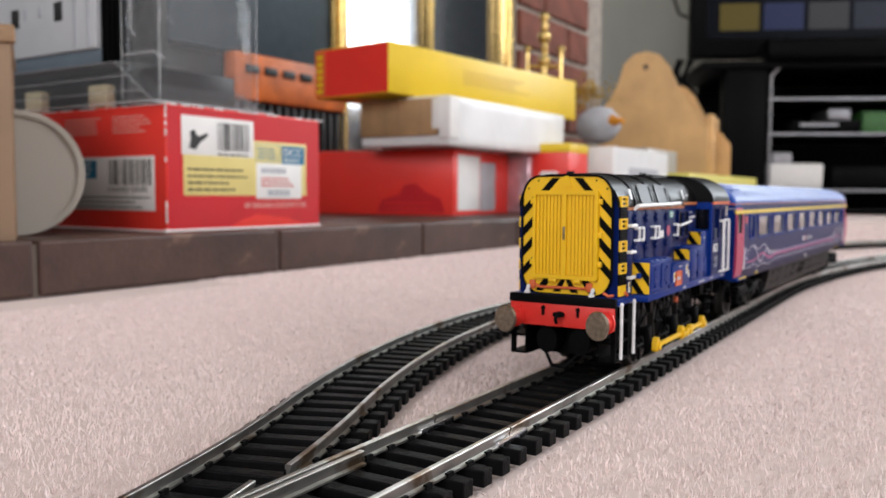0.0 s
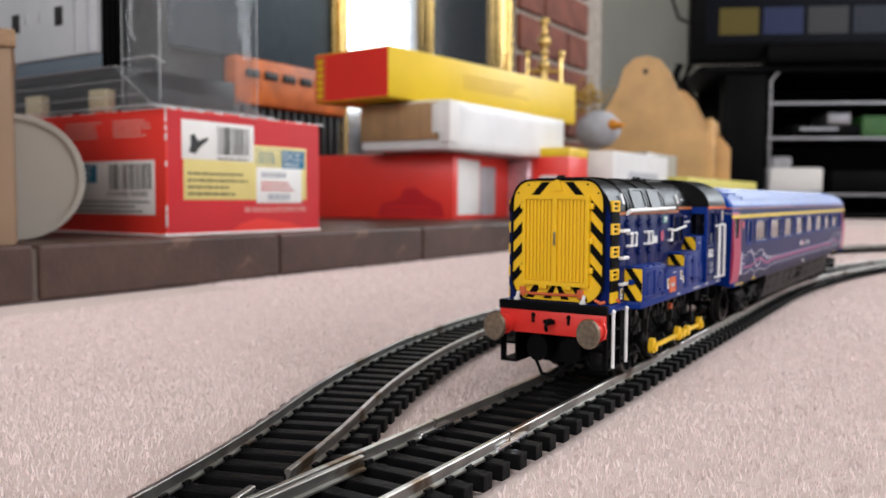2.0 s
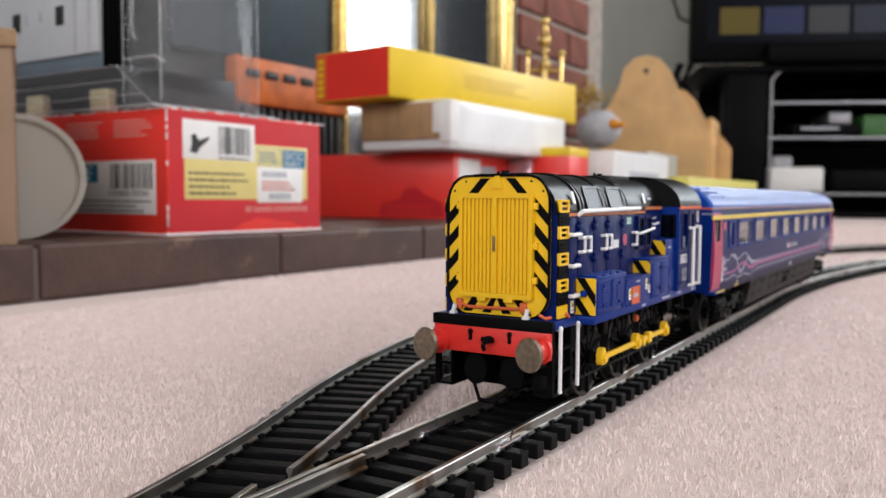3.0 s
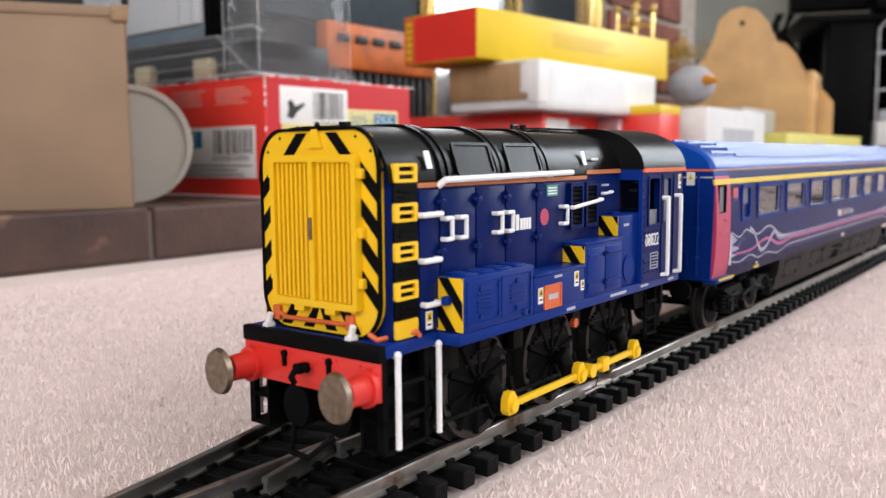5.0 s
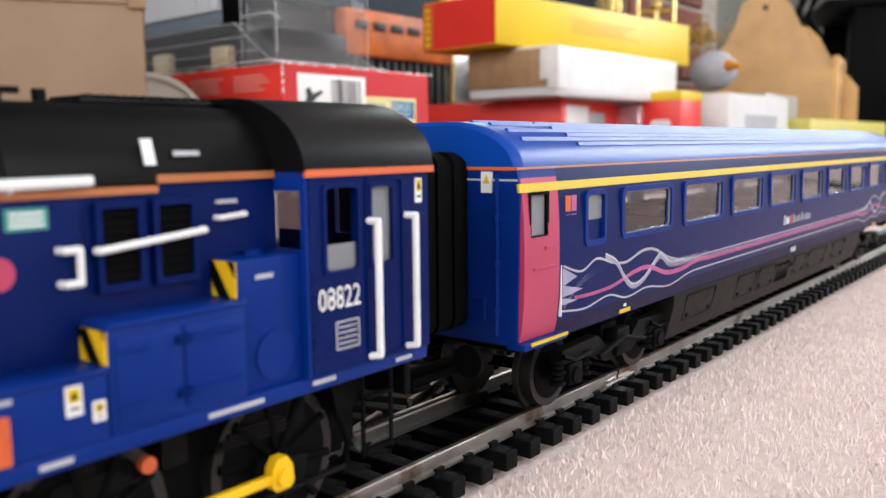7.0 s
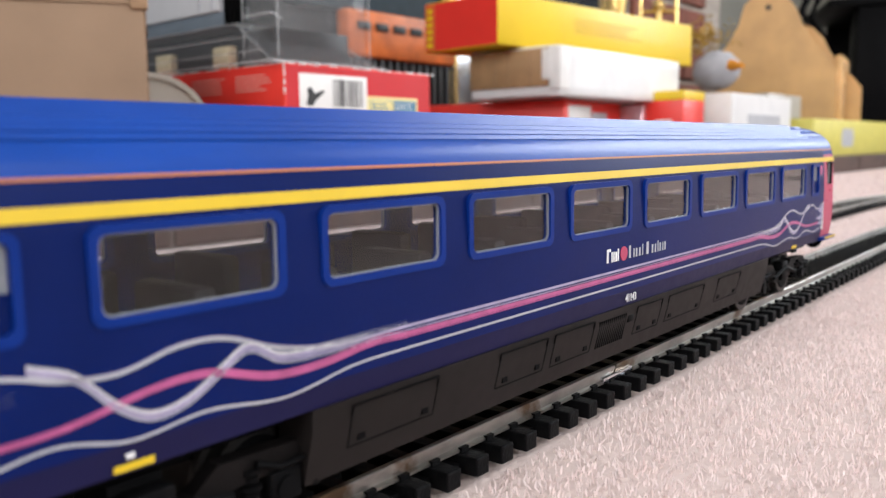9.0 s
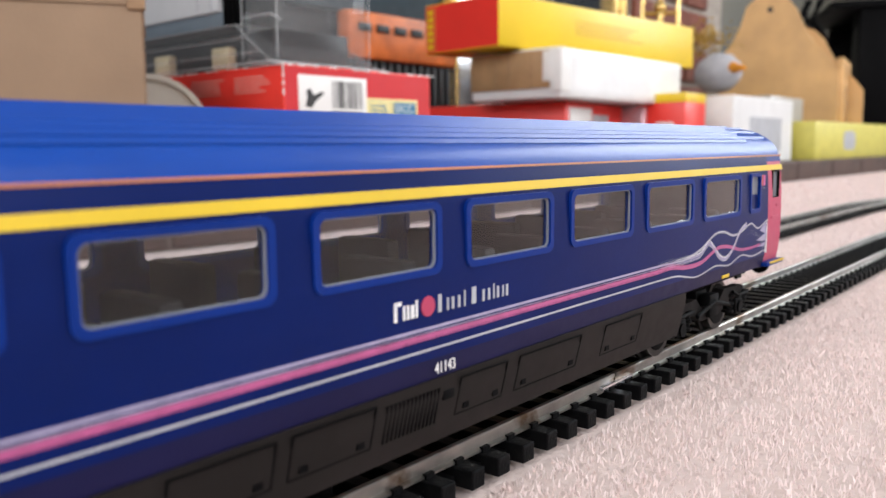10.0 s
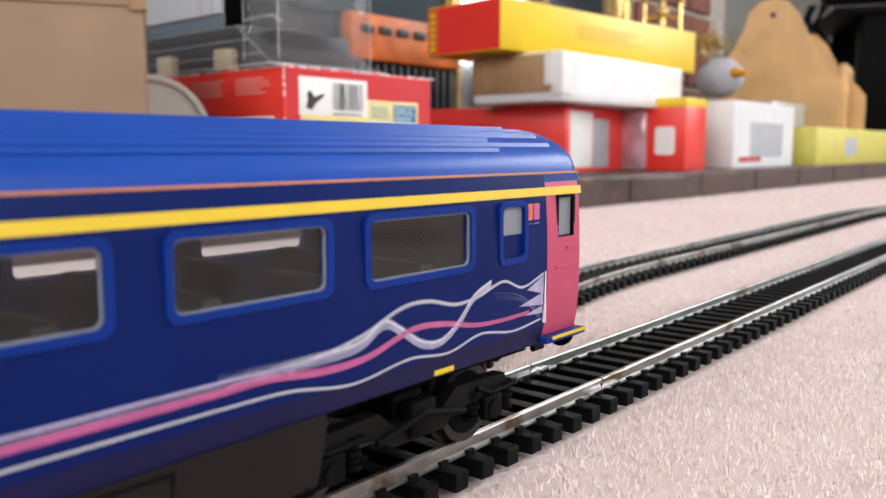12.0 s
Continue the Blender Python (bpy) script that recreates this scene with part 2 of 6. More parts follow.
def sticker(parent, x, y, z, w=1.5, h=2.6):
    card = part("warning_label", slab_on_side(B(), x, y, y + w, z, z + h, 0.07), M_WHITE, parent, "small white and yellow warning label")
    part("yellow_field", slab_on_side(B(), x + 0.05, y + 0.2, y + w - 0.2, z + h * 0.45, z + h - 0.2, 0.05), M_STRIPE, card)
    bm = prism(B(), [(y + w * 0.25, z + h * 0.55), (y + w * 0.75, z + h * 0.55), (y + w * 0.5, z + h * 0.85)], 'x', x + 0.08, x + 0.13)
    slab_on_side(bm, x + 0.04, y + 0.3, y + w - 0.3, z + h * 0.2, z + h * 0.3, 0.06)
    part("print", bm, M_BLACK, card)


def wheel(parent, x0, x1, y, r, name="wheel", spokes=0, rim=M_TYRE):
    """A wheel whose own origin is its axle, so that it can roll."""
    w = new(name)
    w.empty_display_size = 0.003
    w.parent = parent
    w.location = (0, y * SIZE[1] * MM, r * MM)
    keep = SIZE[:]
    SIZE[:] = [1.0, 1.0, 1.0]
    for sx in (1, -1):
        bm = rod(B(), (sx * x0, 0, 0), (sx * x1, 0, 0), r, 28)
        rod(bm, (sx * (x0 - 0.9), 0, 0), (sx * x0, 0, 0), r + 0.9, 28)
        part("tyre", bm, rim, w)
        bm = rod(B(), (sx * (x1 - 0.1), 0, 0), (sx * (x1 + 0.15), 0, 0), r - 1.3, 24)
        for k in range(spokes):
            a = 2 * math.pi * k / spokes
            rod(bm, (sx * (x1 + 0.2), 0, 0), (sx * (x1 + 0.2), math.cos(a) * (r - 0.8), math.sin(a) * (r - 0.8)), 0.55, 6)
        rod(bm, (sx * x1, 0, 0), (sx * (x1 + 1.2), 0, 0), 1.7, 14)
        pieces("wheel_spoke" if spokes else "wheel_centre", bm, M_BLACK, w)
    part("axle", rod(B(), (-x1, 0, 0), (x1, 0, 0), 1.0, 10), M_BLACK, w)
    SIZE[:] = keep
    return w


def build_locomotive():
    SIZE[:] = [0.8, 0.94, 0.965]
    L = thing("diesel_shunter", on_track(181.0, MAIN, RAIL), "navy blue model diesel shunter with yellow nose and yellow coupling rods", "model locomotive")
    # running plate, frames and buffer beams
    part("running_plate", box(box(B(), -17, 17, 1.2, 13.2, 18.8, 20.5, 0.25), -21.3, 21.3, 13.2, 96.3, 18.8, 20.5, 0.25), M_BLUE, L)
    part("frame", box(box(B(), -9.6, -8.9, 6, 92, 7, 18.8), 8.9, 9.6, 6, 92, 7, 18.8), M_BLACK, L)
    part("frame_block", box(B(), -7, 7, 8, 92, 5.0, 18.8), M_BLACK, L)
    for y0, y1 in ((0, 1.2), (96.3, 97.5)):
        beam = part("buffer_beam", box(B(), -16.4, 16.4, y0, y1, 12.9, 18.4, 0.12), M_RED if y0 == 0 else M_BLACK, L, "red front buffer beam" if y0 == 0 else "")
        if y0 == 0:
            bm = B()
            for x in (-15, -12.5, -7, -4, 4, 7, 12.5, 15):
                for zz in (13.7, 17.7):
                    rod(bm, (x, 0.1, zz), (x, -0.18, zz), 0.22, 6)
            part("rivets", bm, M_RED, beam)
            bm = B()
            for x in (-5.5, 5.5):
                rod(bm, (x, 0.1, 17.4), (x, -0.5, 17.4), 0.6, 10)
                box(bm, x - 0.35, x + 0.35, -0.5, 0, 15.6, 17.2)
            part("pipe_socket", bm, M_BLACK, beam)
    part("plate_edge", box(B(), -16.8, 16.8, -0.1, 1.4, 18.4, 20.6, 0.15), M_BLACK, L)
    for x in (-14.3, 14.3):
        bm = rod(B(), (x, 0, 14.9), (x, -1.0, 14.9), 2.7, 16)
        rod(bm, (x, -1.0, 14.9), (x, -4.6, 14.9), 2.1, 16, 1.9)
        buf = part("buffer", bm, M_RED, L, "red buffer with a round bronze head")
        bm = rod(B(), (x, -4.6, 14.9), (x, -6.3, 14.9), 1.0, 12)
        rod(bm, (x, -6.2, 14.9), (x, -7.0, 14.9), 3.5, 24, 3.2)
        part("buffer_head", bm, M_BUFFER, buf, "tarnished bronze buffer head")
    bm = box(B(), -0.8, 0.8, -2.4, 0, 15.4, 16.8, 0.3)
    path(bm, [(0, -2.2, 16.2), (0, -3.2, 15.2), (0, -2.6, 14.2)], 0.5)
    rod(bm, (-1.6, -1.2, 16.1), (1.6, -1.2, 16.1), 0.55, 8)
    part("coupling_hook", bm, M_BLACK, L)
    for x in (-5.2, 5.2):
        part("air_tank", rod(B(), (x, 1.6, 9.2), (x, 10, 9.2), 3.3, 20), M_BLACK, L)
    bm = path(B(), [(-5, 1, 6.2), (-1.5, -2.2, 3.8), (2.4, -2.2, 3.6), (5, 1, 6.2)], 0.45)
    part("coupling_loop", bm, M_BLACK, L)
    for x in (-12.0, 8.6):
        bm = path(B(), [(x, 1.6, 20.6), (x + 0.7, 1.6, 22.6)], 0.55)
        rod(bm, (x + 0.2, 0.8, 20.7), (x + 0.2, 2.4, 20.7), 0.7, 8)
        part("lamp_bracket", bm, M_WHITE, L, "white lamp bracket")
    bm = path(B(), [(-10.6, 2.6, 23.0), (-8, 2.4, 22.2), (6.2, 2.4, 22.4), (8.4, 2.6, 23.4)], 0.35)
    for x in (-10.6, 7.6):
        box(bm, x - 0.9, x + 0.9, 2.2, 3.4, 21.6, 23.8, 0.2)
    part("cable", bm, M_ORANGE, L, "orange jumper cable across the nose")
    part("side_cable", path(B(), [(12, 2.4, 21.6), (13.6, 2.6, 20.9), (16.2, 8.6, 21.4), (16.5, 9.2, 20.6)], 0.38), M_ORANGE, L)

    # corner steps with white handrails
    def steps(sx):
        for y0, y1 in ((0.8, 11.0),):
            bm = box(B(), *sorted((sx * 15.2, sx * 16.6)), y0, y0 + 1.0, 5.2, 18.8)
            box(bm, *sorted((sx * 15.2, sx * 16.6)), y1 - 1.0, y1, 5.2, 18.8)
            for zz in (5.2, 9.6, 14.2):
                box(bm, *sorted((sx * 11.5, sx * 16.6)), y0, y1, zz, zz + 0.6)
            box(bm, *sorted((sx * 11.4, sx * 11.9)), y0, y1, 5.2, 18.8)
            pieces("step_unit", bm, M_BLACK, L)
        for y in (3.3, 12.6):
            bm = path(B(), [(sx * 16.2, y, 19.0), (sx * 17.3, y, 19.0), (sx * 17.3, y, 5.9)], 0.5)
            bmesh.ops.create_uvsphere(bm, u_segments=10, v_segments=8, radius=0.62, matrix=Matrix.Translation((sx * 17.3, y, 19.0)))
            part("handrail", bm, M_WHITE, L, "white painted handrail")
        bm = B()
        for y in (88.5, 93.8):
            rod(bm, (sx * 16, y, 18.8), (sx * 16, y, 6.6), 0.32, 8)
        for zz in (7.2, 10.6, 14.2):
            box(bm, *sorted((sx * 15.4, sx * 16.8)), 88.5, 93.8, zz, zz + 0.35)
        pieces("cab_steps", bm, M_BLACK, L)
        # spring hangers, sand boxes, brake gear
        bm = B()
        for y in (14.5, 86):
            prism(bm, [(y - 3, 18.6), (y + 3.4, 18.6), (y + 2.2, 13.4), (y - 1.6, 13.4)], 'x', *sorted((sx * 11, sx * 15.4)))
            path(bm, [(sx * 13, y, 13.4), (sx * 12, y + 3, 8), (sx * 9.5, y + 4, 3)], 0.5)
        pieces("sand_box", bm, M_BLACK, L)
        bm = B()
        for y in (22, 31, 41.5, 52.5, 63, 74, 80):
            box(bm, *sorted((sx * 10, sx * 12.2)), y - 1.6, y + 1.6, 12.5, 18.8, 0.2)
        for y in (31, 52.5, 74):
            box(bm, *sorted((sx * 9.6, sx * 11.6)), y - 3, y + 3, 6.6, 12.2, 0.4)
            for k in range(4):
                box(bm, *sorted((sx * 11, sx * 12.6)), y - 6.2 + k, y + 6.2 - k, 12.4 + 0.55 * k, 12.85 + 0.55 * k)
        path(bm, [(sx * 12.5, 16, 5), (sx * 12.5, 88, 5)], 0.4)
        pieces("spring_gear", bm, M_UNDER, L)
        bm = rod(B(), (sx * 14, 58.4, 14.6), (sx * 15.1, 58.4, 14.6), 0.9, 10)
        part("filler_cap", bm, M_ORANGE, L)
    both(steps)

    # bonnet
    SIZE[0] = 0.912
    shell = [(13.7, 20.5)] + arch(13.7, 42.2, 50.0, 4.6) + [(-13.7, 20.5)]
    part("bonnet", prism(B(), shell, 'y', 4.0, 76.0), M_NAVY, L)
    top = arch(13.95, 42.4, 50.3, 4.6, 9)
    under = arch(13.5, 42.0, 49.8, 4.6, 9)
    bm = prism(B(), top + list(reversed(under)), 'y', 3.4, 75.6)
    part("bonnet_roof", bm, M_ROOFBLACK, L, "glossy black curved bonnet roof")
    for y in (15.2, 17.0, 30.0, 31.6, 44.6, 46.4):
        o, i = arch(14.35, 42.4, 50.75, 4.6, 9), arch(13.8, 42.4, 50.2, 4.6, 9)
        part("roof_rib", prism(B(), o + list(reversed(i)), 'y', y - 0.45, y + 0.45), M_ROOFBLACK, L)

    def hatches(sx):
        for y0, y1 in ((18.6, 28.8), (33.0, 43.4)):
            bm = ring(B(), rounded(y0, y1, -2.9, 2.4, 0.5), rounded(y0 + 0.5, y1 - 0.5, -2.4, 1.9, 0.4), 'x', 0, 0.35)
            prism(bm, rounded(y0 + 0.5, y1 - 0.5, -2.4, 1.9, 0.4), 'x', -0.2, 0.12)
            bmesh.ops.transform(bm, matrix=Matrix.Translation((13.45, 0, 45.6)) @ Matrix.Rotation(radians(-20), 4, 'Y'), verts=bm.verts)
            if sx < 0:
                bmesh.ops.scale(bm, vec=(-1, 1, 1), verts=bm.verts)
                bmesh.ops.reverse_faces(bm, faces=bm.faces)
            part("roof_hatch", bm, M_ROOFBLACK, L)
    both(hatches)
    bm = box(B(), -4.5, 4.5, 58, 74.5, 50.2, 50.9, 0.2)
    for k in range(12):
        box(bm, -4.2, 4.2, 59 + k * 1.28, 59.7 + k * 1.28, 50.9, 51.25)
    part("roof_grille", bm, M_ROOFBLACK, L)
    bm = rod(B(), (3.2, 54.4, 50), (3.2, 54.4, 51.6), 0.7, 10)
    path(bm, [(3.2, 50.5, 50.4), (3.2, 50.5, 51.4), (3.2, 52.4, 51.4)], 0.35)
    rod(bm, (-3, 12, 50), (-3, 12, 51.2), 1.0, 10)
    pieces("exhaust", bm, M_ROOFBLACK, L)
    bm = B()
    for k in range(9):
        a = radians(12 + 19.5 * k)
        bmesh.ops.create_uvsphere(bm, u_segments=8, v_segments=6, radius=0.42, matrix=Matrix.Translation((-math.cos(a) * 12.8, 3.2, 42.6 + math.sin(a) * 7.8)))
    part("roof_rivets", bm, M_ROOFBLACK, L)

    SIZE[0] = 0.84
    # nose: yellow end plate, radiator doors, black chevrons
    face = rounded(-13.4, 13.4, 20.6, 49.6, 5.2, 8)
    nose = part("nose_plate", prism(B(), face, 'y', 2.9, 4.2), M_YELLOW, L, "yellow nose with black chevron stripes")
    bm = ring(B(), rounded(-13.75, 13.75, 20.5, 50.05, 5.5, 8), rounded(-13.3, 13.3, 20.8, 49.6, 5.2, 8), 'y', 2.6, 3.2)
    part("nose_rim", bm, M_BLACK, nose)
    bm = B()
    for sx in (1, -1):
        for z0 in (24.6, 29.6, 34.6, 39.6):
            poly = [(sx * 9.9, z0 + 3.2), (sx * 13.3, z0), (sx * 13.3, z0 + 2.4), (sx * 9.9, z0 + 5.6)]
            prism(bm, poly if sx > 0 else poly[::-1], 'y', 2.72, 3.0)
        for x0 in (1.6, 7.0):
            poly = [(sx * x0, 21.2), (sx * (x0 + 2.3), 21.2), (sx * (x0 - 0.5), 24.6), (sx * max(0.0, x0 - 2.8), 24.6)]
            prism(bm, poly if sx > 0 else poly[::-1], 'y', 2.72, 3.0)
        poly = [(sx * 2.2, 49.3), (sx * 4.6, 49.3), (sx * 7.8, 46.2), (sx * 5.4, 46.2)]
        prism(bm, poly if sx > 0 else poly[::-1], 'y', 2.72, 3.0)
    pieces("chevron", bm, M_BLACK, nose)
    bm = ring(B(), rounded(-9.8, 9.8, 24.5, 46.2, 0.6), rounded(-8.9, 8.9, 25.5, 45.2, 0.4), 'y', 1.5, 3.0)
    box(bm, -0.55, 0.55, 1.4, 3, 25.4, 45.2)
    box(bm, -9.0, 9.0, 2.2, 3.0, 25.4, 45.3)
    door = part("radiator_panel", bm, M_YELLOW, nose, "yellow slatted radiator doors")
    bm = B()
    for k in range(16):
        x = -8.6 + 17.2 * (k + 0.5) / 16
        if abs(x) > 0.8:
            box(bm, x - 0.24, x + 0.24, 1.75, 2.25, 25.7, 45.0)
    pieces("slat", bm, M_YELLOW, nose)
    bm = B()
    for x in (-10.2, 10.2):
        for zz in (28.5, 35.5, 43.6):
            box(bm, x - 0.6, x + 0.6, 1.9, 3, zz - 0.7, zz + 0.7, 0.15)
    for x in (-3.6, 3.6):
        box(bm, x - 1.2, x + 1.2, 1.6, 3, 23.6, 24.6, 0.2)
    prism(bm, [(-1.6, 47.2), (1.6, 47.2), (0.6, 49.8), (-0.6, 49.8)], 'y', 2.4, 3.0)
    pieces("hinge_gear", bm, M_YELLOW, nose)
    part("handle", box(B(), -0.3, 0.3, 1.0, 1.5, 34.2, 37.4, 0.1), M_BUFFER, nose)

    SIZE[0] = 0.912

    def side_print(sx):
        # louvred corner column in yellow and black
        step = 24.3 / 9
        for k in range(9):
            z0 = 20.7 + k * step
            yellow = k % 2 == 0
            bm = B()
            out = rounded(4.2, 9.2, z0 + 0.05, z0 + step - 0.05, 0.3)
            if yellow and k > 1:
                ring(bm, out, rounded(5.2, 8.4, z0 + 0.5, z0 + step - 0.5, 0.1), 'x', *((13.4, 14.25) if sx > 0 else (-14.25, -13.4)))
                box(bm, *sorted((sx * 13.4, sx * 14.15)), 5.2, 8.4, z0 + step / 2 - 0.22, z0 + step / 2 + 0.22)
            else:
                prism(bm, out, 'x', *((13.4, 14.1) if sx > 0 else (-14.1, -13.4)))
                if not yellow:
                    for zz in (0.75, 1.55):
                        box(bm, *sorted((sx * 14.0, sx * 14.3)), 5.2, 8.4, z0 + zz, z0 + zz + 0.3)
            part("corner_louvre", bm, M_YELLOW if yellow else M_BLACK, L)
        part("louvre_backing", box(B(), *sorted((sx * 13.4, sx * 13.75)), 5, 8.6, 21, 44.6), M_BLACK, L)
        # bonnet doors
        edges = [9.6, 14.6, 23.9, 32.4, 42.2, 52.6]
        for a, b in zip(edges, edges[1:]):
            part("bonnet_door", box(B(), *sorted((sx * 13.5, sx * 13.98)), a + 0.22, b - 0.22, 21.0, 41.2, 0.12), M_NAVY, L)
        bm = B()
        for y in edges[1:-1]:
            for zz in (24.5, 32.2, 39.4):
                box(bm, *sorted((sx * 13.8, sx * 14.5)), y - 1.2, y + 1.2, zz - 0.3, zz + 0.3, 0.1)
                rod(bm, (sx * 14.3, y, zz - 1.0), (sx * 14.3, y, zz + 1.0), 0.35, 8)
        pieces("hinge_gear", bm, M_NAVY, L)
        for y, up in ((16.0, 1), (19.6, 1), (29.6, 1), (32.8, 1), (51.2, 1)):
            bm = path(B(), [(sx * 14.0, y - 1.1, 36.9), (sx * 14.9, y - 0.9, 36.9), (sx * 14.9, y + 0.5, 36.9), (sx * 14.9, y + 0.5, 33.9), (sx * 14.9, y - 0.9, 33.9), (sx * 14.0, y - 1.1, 33.9)], 0.36)
            part("door_handle", bm, M_WHITE, L, "white door handle")
        for zz, y0, y1 in ((37.7, 9.6, 13.8), (31.2, 9.8, 13.4), (24.9, 10.2, 13.4)):
            bm = path(B(), [(sx * 13.9, y0, zz), (sx * 15.0, y0, zz), (sx * 15.0, y1, zz), (sx * 13.9, y1, zz)], 0.42)
            part("grab_rail", bm, M_WHITE, L, "white grab rail")
        bm = path(B(), [(sx * 14.0, 14.2, 41.6), (sx * 15.0, 14.8, 42.5), (sx * 15.0, 53.2, 42.9)], 0.5)
        for y in (22, 30, 38, 46):
            rod(bm, (sx * 13.8, y, 42.3), (sx * 15.0, y, 42.5), 0.35, 8)
        part("long_handrail", bm, M_WHITE, L, "long white handrail")
        bm = slab_on_side(B(), 14.0, 9.4, 60.5, 41.5, 42.2) if sx > 0 else box(B(), -14.12, -13.6, 9.4, 60.5, 41.5, 42.2)
        part("copper_line", bm, M_LINE, L)
        bm = box(B(), *sorted((sx * 13.7, sx * 14.12)), 60.5, 76, 42.4, 43.2)
        part("copper_line", bm, M_LINE, L)
        # louvre windows by the cab
        for y0, y1 in ((53.6, 58.6), (59.6, 64.6)):
            bm = ring(B(), rounded(y0, y1, 32.6, 41.0, 0.3), rounded(y0 + 0.6, y1 - 0.6, 33.3, 40.3, 0.2), 'x', *((13.6, 14.6) if sx > 0 else (-14.6, -13.6)))
            fr = part("louvre_window", bm, M_NAVY, L)
            part("opening", box(B(), *sorted((sx * 13.7, sx * 13.95)), y0 + 0.5, y1 - 0.5, 33.2, 40.4), M_BLACK, fr)
            bm = B()
            for k in range(8):
                zz = 33.7 + k * 0.85
                prism(bm, [(sx * 13.9, zz + 0.4), (sx * 14.4, zz), (sx * 14.4, zz + 0.12), (sx * 13.9, zz + 0.52)], 'y', y0 + 0.6, y1 - 0.6)
            part("blade_panel", bm, M_BLACK, fr)
        part("window_rail", path(B(), [(sx * 14.6, 53.4, 36.6), (sx * 15.2, 53.6, 36.6), (sx * 15.2, 65.0, 37.6), (sx * 14.3, 65.2, 37.6)], 0.36), M_WHITE, L, "white handrail across the louvres")
        part("grab_rail", path(B(), [(sx * 13.8, 67.2, 38.6), (sx * 14.6, 67.4, 38.6), (sx * 14.6, 70.6, 38.8), (sx * 13.8, 70.8, 38.8)], 0.3), M_WHITE, L)
        # side boxes
        def side_box(name, y0, y1, z1, xo):
            return part(name, box(B(), *sorted((sx * 13.6, sx * xo)), y0, y1, 20.5, z1, 0.22), M_BLUE, L)
        b1 = side_box("battery_box", 14.2, 33.8, 28.6, 18.7)
        bm = B()
        for k in range(4):
            box(bm, *sorted((sx * 14.2, sx * 18.2)), 15.4 + k * 4.6, 18.6 + k * 4.6, 28.5, 28.95, 0.15)
        for y in (18.5, 23.5, 28.6):
            for zz in (22.4, 26.6):
                rod(bm, (sx * 18.6, y, zz), (sx * 19.0, y, zz), 0.4, 8)
        box(bm, *sorted((sx * 18.6, sx * 19.1)), 30.4, 31.6, 20.8, 21.8, 0.1)
        box(bm, *sorted((sx * 18.6, sx * 19.1)), 32.2, 33.2, 20.8, 21.8, 0.1)
        pieces("rib", bm, M_BLUE, b1)
        for y0, y1 in ((15.0, 23.6), (24.2, 33.0)):
            part("panel", ring(B(), rounded(y0, y1, 21.4, 27.8, 0.4), rounded(y0 + 0.3, y1 - 0.3, 21.7, 27.5, 0.3), 'x', *((18.4, 18.85) if sx > 0 else (-18.85, -18.4))), M_BLUE, b1)
            bm = B()
            for k in range(5):
                box(bm, *sorted((sx * 18.6, sx * 18.9)), y0 + 2.6, y0 + 6.4, 23.2 + k * 0.65, 23.5 + k * 0.65)
            pieces("vent", bm, M_BLUE, b1)
        b2 = side_box("tool_box", 33.9, 51.6, 26.3, 18.7)
        b3 = side_box("equipment_box", 51.7, 67.0, 30.0, 18.7)
        b4 = side_box("tall_box", 66.6, 75.6, 34.4, 18.0)
        for bx, y0, y1, z1 in ((b2, 33.9, 51.6, 26.3), (b3, 51.7, 67.0, 30.0)):
            part("lid", box(B(), *sorted((sx * 13.6, sx * 18.95)), y0 - 0.1, y1 + 0.1, z1, z1 + 0.5, 0.15), M_BLUE, bx)
        for a, b in ((52.4, 59.2), (59.6, 66.4)):
            d = part("door", box(B(), *sorted((sx * 18.5, sx * 18.9)), a, b, 21.2, 29.3, 0.1), M_BLUE, b3)
            bm = B()
            for zz in (22.6, 27.8):
                box(bm, *sorted((sx * 18.8, sx * 19.15)), a + 0.2, a + 3.2 if a < 55 else b - 0.3, zz, zz + 0.4)
                box(bm, *sorted((sx * 18.8, sx * 19.3)), 58.6, 60.2, zz - 0.2, zz + 0.6, 0.1)
            pieces("strap", bm, M_BLUE, d)
        bm = rod(B(), (sx * 17.8, 71.2, 24.0), (sx * 18.3, 71.2, 24.0), 2.6, 24)
        rod(bm, (sx * 15.0, 71.0, 34.2), (sx * 15.0, 71.0, 34.9), 1.0, 14)
        part("round_cover", bm, M_BLUE, b4)
        # hazard faces of the boxes
        for bx, y, z1, x1, w in ((b1, 14.2, 28.5, 18.6, 5.0), (b3, 51.7, 29.9, 18.6, 5.0), (b4, 66.6, 34.3, 17.9, 4.4)):
            z0 = {14.2: 20.7, 51.7: 26.9, 66.6: 30.6}[y]
            fx = sorted((sx * (x1 - w), sx * x1))
            hz = part("hazard_panel", box(B(), *fx, y - 0.14, y + 0.1, z0, z1), M_YELLOW, bx, "yellow and black hazard panel")
            bm = stripes(B(), 'y', y - 0.24, y - 0.1, fx[0], fx[1], z0, z1, 1.9, 2.5, -0.75 * sx, 0.9)
            pieces("stripe", bm, M_BLACK, hz)
        part("tap", box(B(), *sorted((sx * 15.4, sx * 16.6)), 12.9, 14.2, 24.6, 25.9, 0.2), M_BLUE, b1)
        # cab
        return b2
    b2 = None
    for sx in (1, -1):
        got = side_print(sx)
        b2 = b2 or got
    SIZE[0] = 1.05
